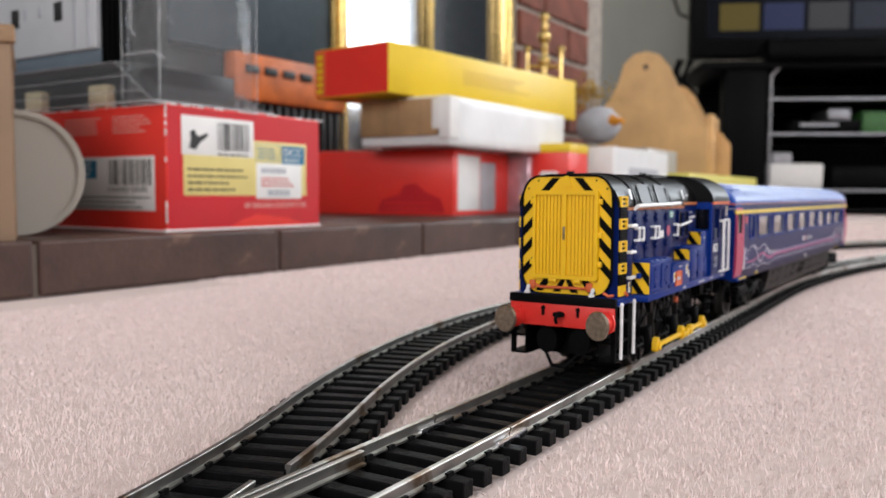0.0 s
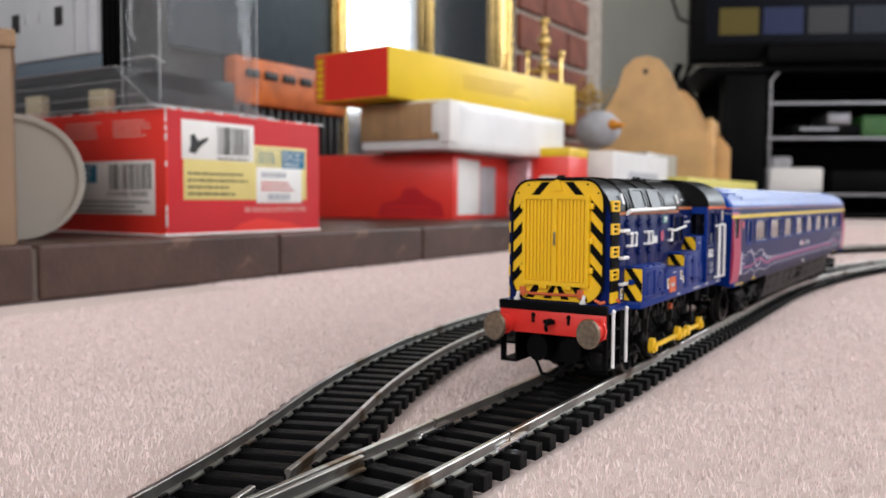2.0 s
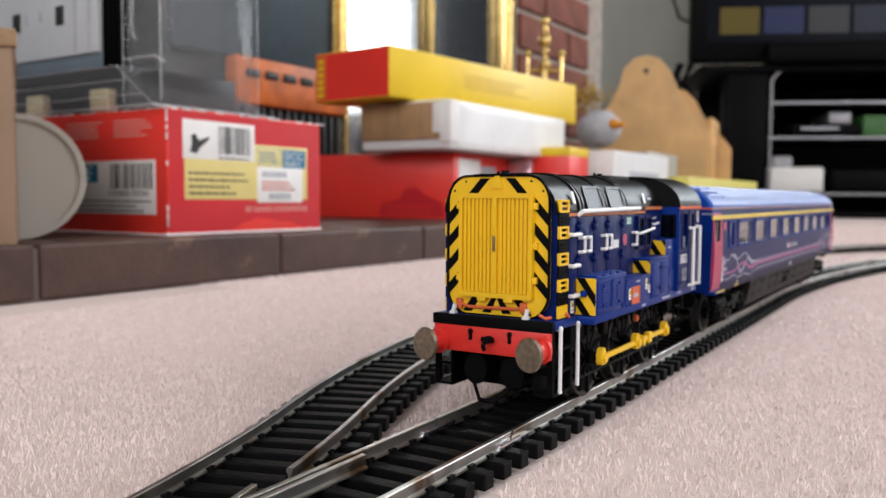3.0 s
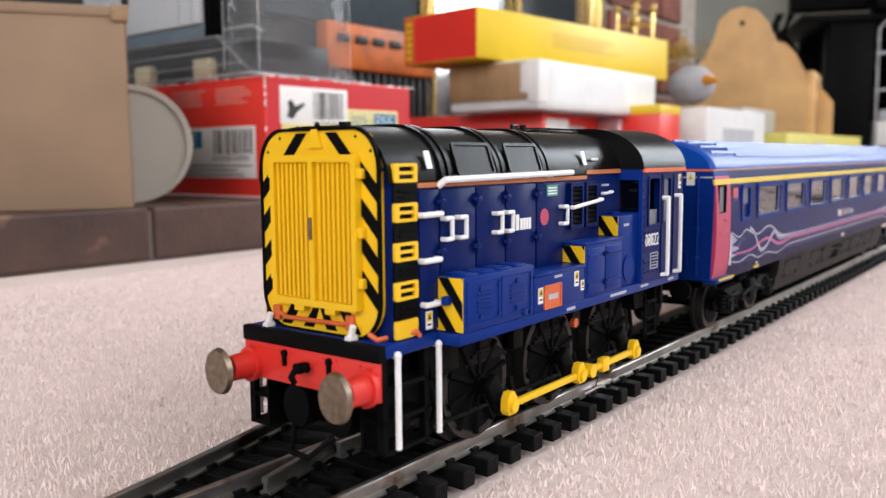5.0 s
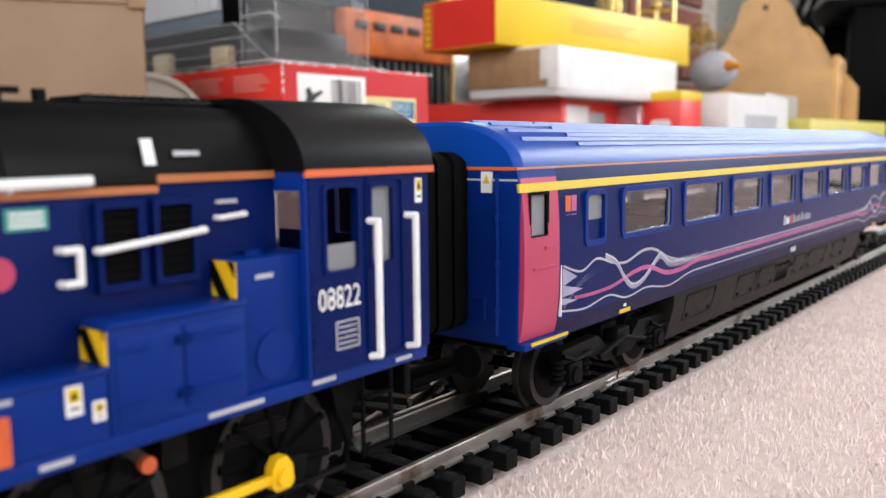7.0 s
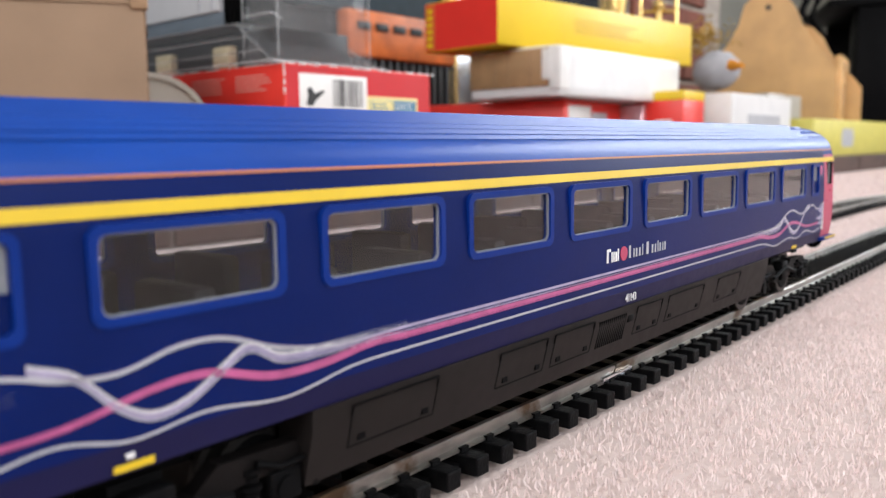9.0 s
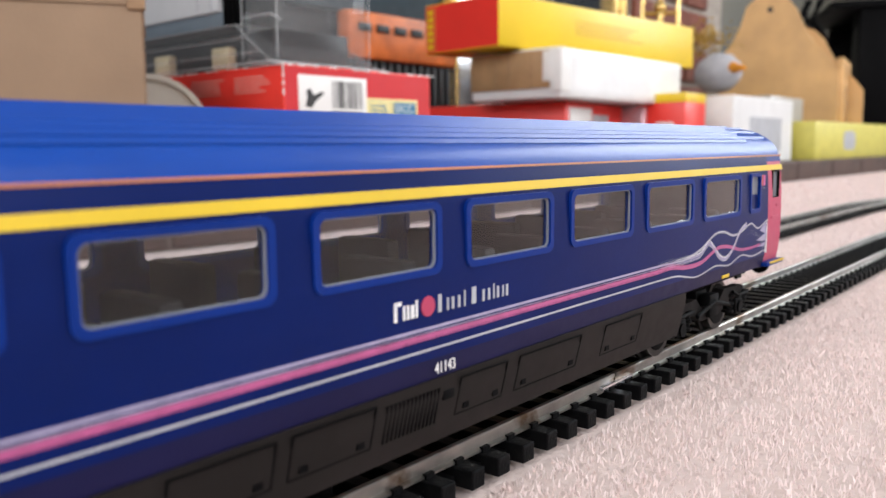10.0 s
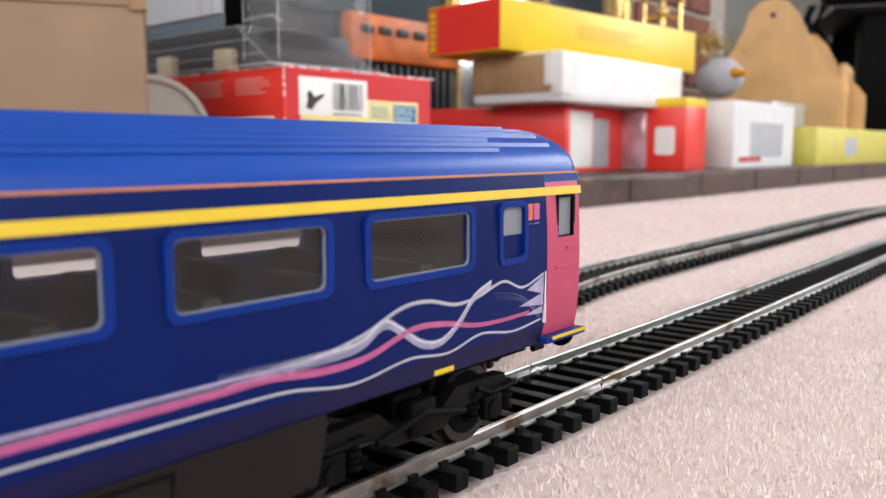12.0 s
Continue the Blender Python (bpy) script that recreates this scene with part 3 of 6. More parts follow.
    # cab walls with real window openings
    def cab_side(sx):
        xs = sorted((sx * 15.6, sx * 16.6))
        bm = box(B(), *xs, 75.6, 96.2, 20.5, 31.8)
        box(bm, *xs, 75.6, 96.2, 41.4, 43.2)
        for a, b in ((75.6, 78.0), (83.4, 85.4), (89.4, 96.2)):
            box(bm, *xs, a, b, 31.8, 41.4)
        wall = part("cab_side", bm, M_NAVY, L)
        part("lower_pane", box(B(), *sorted((sx * 16.0, sx * 16.25)), 78.0, 83.4, 31.8, 34.9), M_GLASSF, wall)
        part("pane", box(B(), *sorted((sx * 16.0, sx * 16.2)), 85.4, 89.4, 31.8, 41.4), M_GLASSF, wall)
        for a, b, z0, z1 in ((77.7, 83.7, 31.5, 41.7), (85.1, 89.7, 31.7, 41.6)):
            part("window_rim", ring(B(), rounded(a, b, z0, z1, 0.7), rounded(a + 0.5, b - 0.5, z0 + 0.5, z1 - 0.5, 0.6), 'x', *((16.5, 16.85) if sx > 0 else (-16.85, -16.5))), M_NAVY, wall)
        part("cab_door", ring(B(), rounded(84.6, 91.2, 20.8, 42.2, 0.8), rounded(84.9, 90.9, 21.1, 41.9, 0.7), 'x', *((16.5, 16.8) if sx > 0 else (-16.8, -16.5))), M_NAVY, wall)
        for y, z1 in ((85.4, 37.2), (92.2, 37.4)):
            bm = path(B(), [(sx * 16.6, y - 0.5, z1), (sx * 17.8, y, z1), (sx * 17.8, y, 21.4), (sx * 16.6, y - 0.5, 21.2)], 0.42)
            part("handrail", bm, M_WHITE, wall, "white vertical cab handrail")
        bm = B()
        for zz in (22.5, 24.5, 29.5, 30.5):
            for y in (76.6, 78.4, 80.6, 82.8):
                bmesh.ops.create_uvsphere(bm, u_segments=6, v_segments=4, radius=0.22, matrix=Matrix.Translation((sx * 16.65, y, zz)))
        for k in range(12):
            bmesh.ops.create_uvsphere(bm, u_segments=6, v_segments=4, radius=0.2, matrix=Matrix.Translation((sx * 16.65, 75.95, 21.5 + 1.75 * k)))
        part("rivets", bm, M_NAVY, wall)
        # front window beside the bonnet
        fx = sorted((sx * 11.9, sx * 16.6))
        bm = box(B(), *fx, 75.2, 76.2, 20.5, 34.6)
        box(bm, *fx, 75.2, 76.2, 41.0, 43.2)
        box(bm, *sorted((sx * 15.9, sx * 16.6)), 75.2, 76.2, 34.6, 41.0)
        part("cab_front", bm, M_BLUE, L)
        part("front_pane", box(B(), *sorted((sx * 11.9, sx * 15.9)), 75.6, 75.8, 34.6, 41.0), M_GLASS, L).visible_shadow = False
    both(cab_side)
    bm = box(B(), -16.5, 16.5, 95.4, 96.2, 20.5, 34)
    box(bm, -16.5, 16.5, 95.4, 96.2, 41, 43.2)
    for a, b in ((-16.5, -13), (-2, 2), (13, 16.5)):
        box(bm, a, b, 95.4, 96.2, 34, 41)
    part("cab_back", bm, M_NAVY, L)
    part("cab_floor", box(B(), -15.6, 15.6, 76.2, 95.4, 20.5, 24), M_INSIDE, L)
    part("control_desk", box(box(B(), -8, 8, 77, 80.5, 24, 34, 0.4), -14, -9, 84, 90, 24, 33, 0.5), M_INSIDE, L)
    o, i = arch(16.9, 43.2, 51.3, 5.5, 10), arch(16.1, 42.9, 50.5, 5.5, 10)
    roof = part("cab_roof", prism(B(), o + i[::-1], 'y', 75.0, 97.0), M_ROOFBLACK, L, "black arched cab roof")
    part("cab_end", prism(B(), arch(16.4, 43.0, 50.8, 5.5, 10), 'y', 75.2, 76.0), M_ROOFBLACK, roof)
    part("cab_end", prism(B(), arch(16.4, 43.0, 50.8, 5.5, 10), 'y', 95.6, 96.4), M_ROOFBLACK, roof)
    bm = B()
    for sx in (1, -1):
        path(bm, [(sx * 13.0, 77.5, 48.9), (sx * 13.0, 95, 48.9)], 0.22)
        path(bm, [(sx * 10.4, 80, 50.3), (sx * 10.4, 88, 50.3)], 0.22)
    for k in range(9):
        a = radians(10 + 20 * k)
        for y in (75.6, 96.4):
            bmesh.ops.create_uvsphere(bm, u_segments=6, v_segments=4, radius=0.25, matrix=Matrix.Translation((math.cos(a) * 16.6, y, 43.4 + math.sin(a) * 7.8)))
    part("rain_strip", bm, M_ROOFBLACK, roof)
    bm = B()
    for sx in (1, -1):
        box(bm, *sorted((sx * 16.5, sx * 16.98)), 75.2, 97.0, 42.5, 43.3)
    part("copper_line", bm, M_ORANGE, L)

    # prints on the visible side
    SIZE[0] = 0.912
    sticker(L, 18.78, 35.2, 21.9)
    sticker(L, 18.78, 47.6, 23.3)
    sticker(L, 18.78, 50.0, 22.3, 1.2, 1.8)
    sticker(L, 14.05, 11.0, 21.2)
    for y in (11.6, 59.2):
        bm = box(B(), -0.1, 0.1, y, y + 1.2, -1.3, 1.3)
        bmesh.ops.transform(bm, matrix=Matrix.Translation((13.72, 0, 45.4)) @ Matrix.Rotation(radians(-17), 4, 'Y'), verts=bm.verts)
        part("warning_label", bm, M_WHITE, L, "small white and yellow warning label")
    bm = box(B(), -0.1, 0.12, 62.6, 65.6, -0.35, 0.15)
    bmesh.ops.transform(bm, matrix=Matrix.Translation((13.74, 0, 45.3)) @ Matrix.Rotation(radians(-17), 4, 'Y'), verts=bm.verts)
    part("printed_line", bm, M_GREY, L)
    part("name_plate", ring(slab_on_side(B(), 18.78, 37.2, 42.6, 20.9, 24.5, 0.1), rounded(37.0, 42.8, 20.7, 24.7, 0.2), rounded(37.3, 42.5, 21.0, 24.4, 0.15), 'x', 18.7, 19.03), M_ORANGE, L, "orange name plate with a grey border")
    part("name_bar", slab_on_side(B(), 18.88, 38.3, 41.5, 22.2, 23.1, 0.12), M_GREY, L)
    bm = slab_on_side(B(), 14.0, 35.4, 36.4, 33.7, 36.3)
    for y in (36.8, 37.7, 38.6, 39.5):
        slab_on_side(bm, 14.0, y, y + 0.7, 33.7, 35.6)
    part("operator_mark", bm, M_WHITE, L, "white block mark on the bonnet door")
    part("round_mark", rod(B(), (13.9, 44.8, 35.4), (14.12, 44.8, 35.4), 1.45, 24), M_PINK, L, "dark pink round emblem")
    bm = slab_on_side(B(), 14.0, 45.6, 49.4, 38.9, 40.8)
    tl = part("teal_label", bm, M_TEAL, L, "teal printed label")
    bm = B()
    for k in range(3):
        slab_on_side(bm, 14.08, 46.0, 49.0, 39.2 + 0.5 * k, 39.45 + 0.5 * k, 0.08)
    part("print", bm, M_WHITE, tl)
    bm = B()
    for y, w, z in ((45, 3, 19.6), (62, 7, 19.7), (76, 3.5, 19.8), (90, 3, 19.6), (69, 2.4, 32.5)):
        slab_on_side(bm, 18.72 if z < 30 else 17.95, y, y + w, z - 0.25, z + 0.25, 0.08)
    slab_on_side(bm, 14.0, 67.4, 70, 40.0, 40.4, 0.08)
    slab_on_side(bm, 18.72, 40.6, 43.2, 25.6, 26.0, 0.08)
    part("printed_line", bm, M_GREY, L)
    SIZE[0] = 1.05
    sticker(L, 16.7, 93.6, 38.8, 1.2, 3.0)
    text_mesh("running_number", "08822", 3.5, M_WHITE, L, side_pose(16.68, 76.7, 27.7), "white running number", wide=0.78)
    bm = ring(B(), rounded(79.4, 83.2, 22.9, 26.2, 0.1), rounded(79.6, 83.0, 23.1, 26.0, 0.1), 'x', 16.55, 16.72)
    for k in range(4):
        slab_on_side(bm, 16.6, 79.9, 82.7, 23.5 + k * 0.62, 23.7 + k * 0.62, 0.1)
    part("data_panel", bm, M_GREY, L)

    wheels = [wheel(L, 7.3, 9.6, y, 8.7, "driving_wheel", 10) for y in (28.5, 52.6, 76.7)]
    SIZE[:] = [0.93, 1.0, 1.0]
    for w in wheels:
        for sx, ph in ((1, 0.0), (-1, math.pi / 2)):
            bm = box(B(), *sorted((sx * 12.6, sx * 14.4)), -1.6, 5.4, -1.6, 1.6, 0.6)
            rod(bm, (sx * 9, 0, 0), (sx * 13, 0, 0), 1.2, 10)
            rod(bm, (sx * 14, 4, 0), (sx * 15.6, 4, 0), 0.7, 10)
            bmesh.ops.rotate(bm, verts=bm.verts, cent=(0, 0, 0), matrix=Matrix.Rotation(ph, 3, 'X'))
            part("crank", bm, M_BLACK, w)
    # coupling rods; their origin is the middle crank pin
    rods = []
    SIZE[:] = [0.93, 0.94, 1.0]
    for sx in (1, -1):
        bm = B()
        for y0, y1 in ((-24.1, 0), (0, 24.1)):
            box(bm, *sorted((sx * 15.2, sx * 16.2)), y0 + 1, y1 - 1, -0.55, 0.55, 0.2)
        for y in (-24.1, 0, 24.1):
            prism(bm, [(y - 1.6, -0.7), (y - 1.0, -1.4), (y + 1.0, -1.4), (y + 1.6, -0.7), (y + 1.4, 1.1), (y + 0.6, 2.2), (y - 0.8, 2.2), (y - 1.5, 1.1)], 'x', *sorted((sx * 15.0, sx * 16.4)))
            rod(bm, (sx * 15, y, 0), (sx * 17.0, y, 0), 1.05, 8)
        rod(bm, (sx * 15, 4.0, 0), (sx * 16.8, 4.0, 0), 1.3, 10)
        box(bm, *sorted((sx * 15.0, sx * 16.5)), 8.6, 11.4, -1.3, 1.3, 0.2)
        r = part("coupling_rod", bm, M_YELLOW, L, "bright yellow coupling rod")
        rods.append(r)
    SIZE[:] = [1.0, 1.0, 1.0]
    return L, wheels, rods


# ---- the coach ----
def build_coach():
    SIZE[:] = [0.966, 0.987, 0.96]
    C = thing("passenger_coach", on_track(292.5, MAIN, RAIL), "dark blue model passenger coach with magenta doors and yellow stripe", "model coach")
    LEN = 266.0
    # cross-section (x, z) of the side from the sill to the cantrail
    PROF = [(16.7, 15.0), (17.4, 18.0), (17.8, 22.0), (17.9, 26.0), (17.9, 29.7), (17.8, 34.0), (17.55, 38.0), (17.3, 40.0), (16.9, 42.4)]
    wins = [(31.4 + 26.4 * k, 51.6 + 26.4 * k) for k in range(8)]
    small = [(18.6, 24.8), (LEN - 22.7, LEN - 16.5)]
    doors = [(0.5, 10.3), (LEN - 10.3, LEN - 0.5)]

    def shell(sx, z0, z1, y0, y1):
        """A slice of the side wall, 0.9 thick."""
        def xat(z):
            for (xa, za), (xb, zb) in zip(PROF, PROF[1:]):
                if za <= z <= zb:
                    return xa + (xb - xa) * (z - za) / (zb - za)
            return PROF[-1][0]
        zs = sorted({z0, z1, *[z for _, z in PROF if z0 < z < z1]})
        out = [(sx * xat(z), z) for z in zs]
        inn = [(sx * (xat(z) - 0.9), z) for z in reversed(zs)]
        return out + inn, xat

    xat = shell(1, 15, 42, 0, 1)[1]
    for sx in (1, -1):
        bm = B()
        y0, y1 = doors[0][1], doors[1][0]
        prism(bm, shell(sx, 18.0, 29.7, 0, 0)[0], 'y', y0, y1)
        prism(bm, shell(sx, 37.9, 42.4, 0, 0)[0], 'y', y0, y1)
        holes = sorted(wins + small)
        a = y0
        for h0, h1 in holes:
            prism(bm, shell(sx, 29.7, 37.9, 0, 0)[0], 'y', a, h0)
            a = h1
        prism(bm, shell(sx, 29.7, 37.9, 0, 0)[0], 'y', a, y1)
        wall = part("side_wall", bm, M_NAVY, C, "dark blue side with flowing ribbon print")
        part("sill_band", prism(B(), shell(sx, 15.0, 18.0, 0, 0)[0], 'y', y0, y1), M_PURPLE, C)
        for h0, h1 in wins:
            fr = part("window", ring(B(), rounded(h0 - 0.6, h1 + 0.6, 29.1, 38.4, 1.5, 5), rounded(h0 + 0.35, h1 - 0.35, 30.0, 37.5, 1.0, 5), 'x', *((16.7, 18.12) if sx > 0 else (-18.12, -16.7))), M_BLUE, C, "coach window with raised blue rim")
            part("glass", box(B(), *sorted((sx * 17.15, sx * 17.45)), h0 + 0.1, h1 - 0.1, 29.8, 37.7), M_GLASS, fr).visible_shadow = False
            part("glass_edge", ring(B(), rounded(h0 + 0.3, h1 - 0.3, 29.95, 37.55, 1.0, 5), rounded(h0 + 0.6, h1 - 0.6, 30.2, 37.3, 0.9, 5), 'x', *((17.4, 17.75) if sx > 0 else (-17.75, -17.4))), M_GLASSF, fr)
        for h0, h1 in small:
            fr = part("small_window", ring(B(), rounded(h0 - 0.5, h1 + 0.5, 29.0, 38.4, 1.2, 5), rounded(h0 + 0.3, h1 - 0.3, 30.0, 37.6, 0.8, 5), 'x', *((16.7, 18.1) if sx > 0 else (-18.1, -16.7))), M_BLUE, C)
            part("glass", box(B(), *sorted((sx * 17.1, sx * 17.4)), h0, h1, 33.4, 37.9), M_GLASSF, fr)
            part("lower_panel", box(B(), *sorted((sx * 16.8, sx * 17.5)), h0, h1, 29.6, 33.4), M_NAVY, fr)
        for d0, d1 in doors:
            lean = 1 if d0 < 50 else -1
            bm = prism(B(), shell(sx, 16.2, 32.0, 0, 0)[0], 'y', d0, d1)
            prism(bm, shell(sx, 38.6, 41.0, 0, 0)[0], 'y', d0, d1)
            w0, w1 = (d0 + 1.8, d1 - 3.2) if lean > 0 else (d0 + 3.2, d1 - 1.8)
            for a, b in ((d0, w0), (w1, d1)):
                prism(bm, shell(sx, 32.0, 38.6, 0, 0)[0], 'y', a, b)
            box(bm, *sorted((sx * 17.4, sx * 18.1)), d0 + 5.6, d0 + 8.6, 29.9, 30.4)
            box(bm, *sorted((sx * 17.6, sx * 18.1)), d0 + 2.4, d0 + 8.6, 27.0, 27.35)
            dr = part("door", bm, M_PINK, C, "magenta passenger door")
            part("door_frame", ring(B(), rounded(w0 - 0.3, w1 + 0.3, 31.7, 38.9, 0.3), rounded(w0 + 0.2, w1 - 0.2, 32.2, 38.4, 0.2), 'x', *((17.0, 17.8) if sx > 0 else (-17.8, -17.0))), M_BLACK, dr)
            part("door_glass", box(B(), *sorted((sx * 16.9, sx * 17.2)), w0, w1, 32.0, 38.6), M_GLASSF, dr)
            part("door_top", prism(B(), shell(sx, 41.0, 42.4, 0, 0)[0], 'y', d0, d1), M_BLUE, C)
            st = part("footboard", box(B(), *sorted((sx * 15, sx * 18.4)), d0 - 0.6, d1 + 1.6, 15.0, 16.1, 0.25), M_BLUE, C)
            part("step_edge", box(B(), *sorted((sx * 18.35, sx * 18.6)), d0 + 1.0, d1 + 1.6, 15.6, 16.1), M_STRIPE, st)
        # first-class stripe and copper line
        bm = B()
        q = [(sx * (xat(38.9) + 0.14), 38.9), (sx * (xat(40.2) + 0.14), 40.2), (sx * (xat(40.2) - 0.3), 40.2), (sx * (xat(38.9) - 0.3), 38.9)]
        prism(bm, q, 'y', -0.2, LEN + 0.2)
        part("first_class_stripe", bm, M_STRIPE, C, "yellow cantrail stripe")
        bm = B()
        q = [(sx * 17.04, 42.3), (sx * 16.98, 42.62), (sx * 16.5, 42.62), (sx * 16.6, 42.3)]
        prism(bm, q, 'y', -0.2, LEN + 0.2)
        part("copper_line", bm, M_LINE, C)

        # ribbon print: strips that run along the side and swirl near the ends
        def ribbon(mat_, f, w, y0, y1, n, name):
            bm = B()
            pts = []
            for k in range(n + 1):
                y = y0 + (y1 - y0) * k / n
                z = f(y)
                y2 = y + 0.01
                dz = (f(y2) - z) / 0.01
                nl = math.hypot(1, dz)
                h = w(y) / 2
                pts.append(((y + dz / nl * h, z - h / nl), (y - dz / nl * h, z + h / nl)))
            ids = []
            for (a, b) in pts:
                ids.append([bm.verts.new((sx * (xat(a[1]) + 0.07), a[0], a[1])), bm.verts.new((sx * (xat(b[1]) + 0.07), b[0], b[1]))])
            for p, q in zip(ids, ids[1:]):
                bm.faces.new((p[0], p[1], q[1], q[0]) if sx < 0 else (p[0], q[0], q[1], p[1]))
            return part(name, bm, mat_, C)
        # the bundle runs straight between the ends and swirls as it nears each door; knots give height by distance from the door line
        def swirl(knots, lift=0.0):
            def f(y):
                d = min(y - 11.1, LEN - 11.1 - y)
                if d >= knots[-1][0]:
                    return knots[-1][1] + lift
                for k in range(len(knots) - 1):
                    (d0, z0), (d1, z1) = knots[k], knots[k + 1]
                    if d <= d1:
                        m0 = (z1 - knots[max(0, k - 1)][1]) / (d1 - knots[max(0, k - 1)][0])
                        m1 = (knots[min(len(knots) - 1, k + 2)][1] - z0) / (knots[min(len(knots) - 1, k + 2)][0] - d0)
                        u = max(0.0, (d - d0) / (d1 - d0))
                        h = d1 - d0
                        fade = min(1.0, d / 58.0)
                        return ((1 + 2 * u) * (1 - u) ** 2 * z0 + u * (1 - u) ** 2 * h * m0 + u * u * (3 - 2 * u) * z1 + u * u * (u - 1) * h * m1) + lift * (0.4 + 0.6 * fade)
                return knots[-1][1] + lift
            return f
        low = [(0.4, 19.3), (8, 18.6), (16, 19.6), (23, 18.2), (31, 18.9), (41, 17.8), (51, 19.2), (60, 19.4)]
        pink = [(4, 21.0), (10, 20.8), (17, 21.1), (25, 22.6), (31, 22.8), (39, 20.7), (46, 20.5), (54, 21.4), (60, 21.3)]
        bundle = [(14, 26.9), (18, 25.3), (21.5, 22.0), (25, 20.1), (29, 20.7), (33, 23.1), (36, 24.5), (40, 22.6), (46, 22.2), (60, 22.3)]
        upper = [(0.3, 26.7), (6, 25.2), (11, 26.7), (17, 25.3), (22, 24.9), (28, 26.2), (33, 26.0), (40, 23.6), (48, 22.3), (60, 22.6)]
        cross = [(1, 20.2), (5, 23.2), (9, 24.6), (13, 25.2)]
        for mat_, knots, lift, w, run in ((M_GREY, low, 0.0, 0.34, True), (M_PINKLINE, pink, 0.0, 0.62, True), (M_PINKLINE, pink, 0.5, 0.16, True), (M_PINKLINE, pink, -0.45, 0.16, True),
                                          (M_LILAC, bundle, 0.0, 0.40, True), (M_LILAC, bundle, -0.5, 0.22, True), (M_WHITE, bundle, 0.42, 0.16, False), (M_GREY, bundle, -0.85, 0.12, False), (M_GREY, bundle, 0.75, 0.10, False),
                                          (M_GREY, upper, 0.0, 0.28, False), (M_GREY, upper, -0.35, 0.10, False), (M_LILAC, upper, 0.3, 0.08, False), (M_GREY, cross, 0.0, 0.10, False), (M_GREY, cross, -0.9, 0.10, False), (M_LILAC, cross, -1.6, 0.09, False)):
            a0, a1 = 11.1 + knots[0][0], 11.1 + knots[-1][0]
            thin = 0.0 if run else 16.0
            for e0, e1 in ((a0, a1), (LEN - a1, LEN - a0)):
                ribbon(mat_, swirl(knots, lift), lambda y, w=w, thin=thin, e=knots[-1][0]: w * (min(1.0, max(0.12, (e - min(y - 11.1, LEN - 11.1 - y)) / thin)) if thin else 1.0), e0, e1, 110, "ribbon_line")
            if run:
                ribbon(mat_, swirl(knots, lift), lambda y, w=w: w, a1, LEN - a1, 6, "ribbon_line")
        for e, sgn in ((11.3, 1), (LEN - 11.3, -1)):
            for zz, ln, h in ((24.9, 4.5, 1.5), (22.6, 6.5, 1.0), (20.9, 5.0, 0.6)):
                bm = prism(B(), [(e, zz - h), (e + sgn * ln, zz - 0.4), (e, zz + h)], 'x', *sorted((sx * (xat(zz) - 0.2), sx * (xat(zz) + 0.05))))
                part("ribbon_burst", bm, M_LILAC, C)
            part("door_line", box(B(), *sorted((sx * 17.5, sx * 17.98)), e - sgn * 0.5 - 0.12, e - sgn * 0.5 + 0.12, 18.6, 26.9), M_WHITE, C)
        # route labels beside the lavatory window
        for k, mt in enumerate((M_ORANGE, M_PINKLINE, M_PINKLINE, M_GREY)):
            for e in (12.3, LEN - 15.8):
                y = e + (k % 2) * 1.8
                z0 = 35.3 - (k // 2) * 3.0
                part("notice", box(B(), *sorted((sx * 17.4, sx * (xat(36) + 0.08))), y, y + 1.5, z0, z0 + 2.5), mt, C)
        # operator lettering reduced to bars, running number in figures
        if sx > 0:
            bm = B()
            for y, w, h in ((122.4, 0.5, 2.4), (123.0, 0.7, 0.5), (124.0, 0.35, 1.8), (124.7, 0.35, 1.8), (125.4, 0.6, 1.7), (126.3, 0.35, 2.2)):
                slab_on_side(bm, 17.9, y, y + w, 24.1 + (1.9 if h < 1 else 0), 24.1 + (2.4 if h < 1 else h), 0.1)
            part("operator_mark", bm, M_WHITE, C, "white operator mark along the side", 35)
            bm = B()
            y = 130.6
            for w, h in ((1.5, 2.3), (0.7, 1.6), (1.0, 1.6), (1.0, 1.6), (0.6, 2.1), (0.5, 0), (2.1, 2.3), (1.0, 1.6), (0.9, 1.6), (0.6, 2.1), (1.0, 1.6), (0.6, 1.6), (1.0, 1.6)):
                if h:
                    slab_on_side(bm, 17.9, y, y + w * 0.42, 24.1, 24.1 + h, 0.1)
                y += w + 0.28
            part("operator_mark", bm, M_GREY, C, "pale thin operator mark along the side", 35)
            part("round_mark", rod(B(), (17.8, 128.6, 25.2), (18.02, 128.6, 25.2), 1.3, 24), M_PINK, C, "pink round emblem")
            text_mesh("running_number", "41143", 2.0, M_WHITE, C, side_pose(17.6, 130.2, 15.9), "small white running number", wide=0.85)
            part("printed_line", slab_on_side(B(), 17.2, 33.6, 34.4, 16.5, 17.0, 0.1), M_WHITE, C)
            part("yellow_mark", slab_on_side(B(), 16.95, 32.5, 36.5, 15.3, 16.0, 0.1), M_STRIPE, C)
            part("yellow_mark", slab_on_side(B(), 16.95, LEN - 36.5, LEN - 32.5, 15.3, 16.0, 0.1), M_STRIPE, C)
    # roof with lengthwise ribs
    roof_line = arch(17.0, 42.4, 49.7, 3.0, 12)
    inner = arch(16.2, 42.0, 49.0, 3.0, 12)
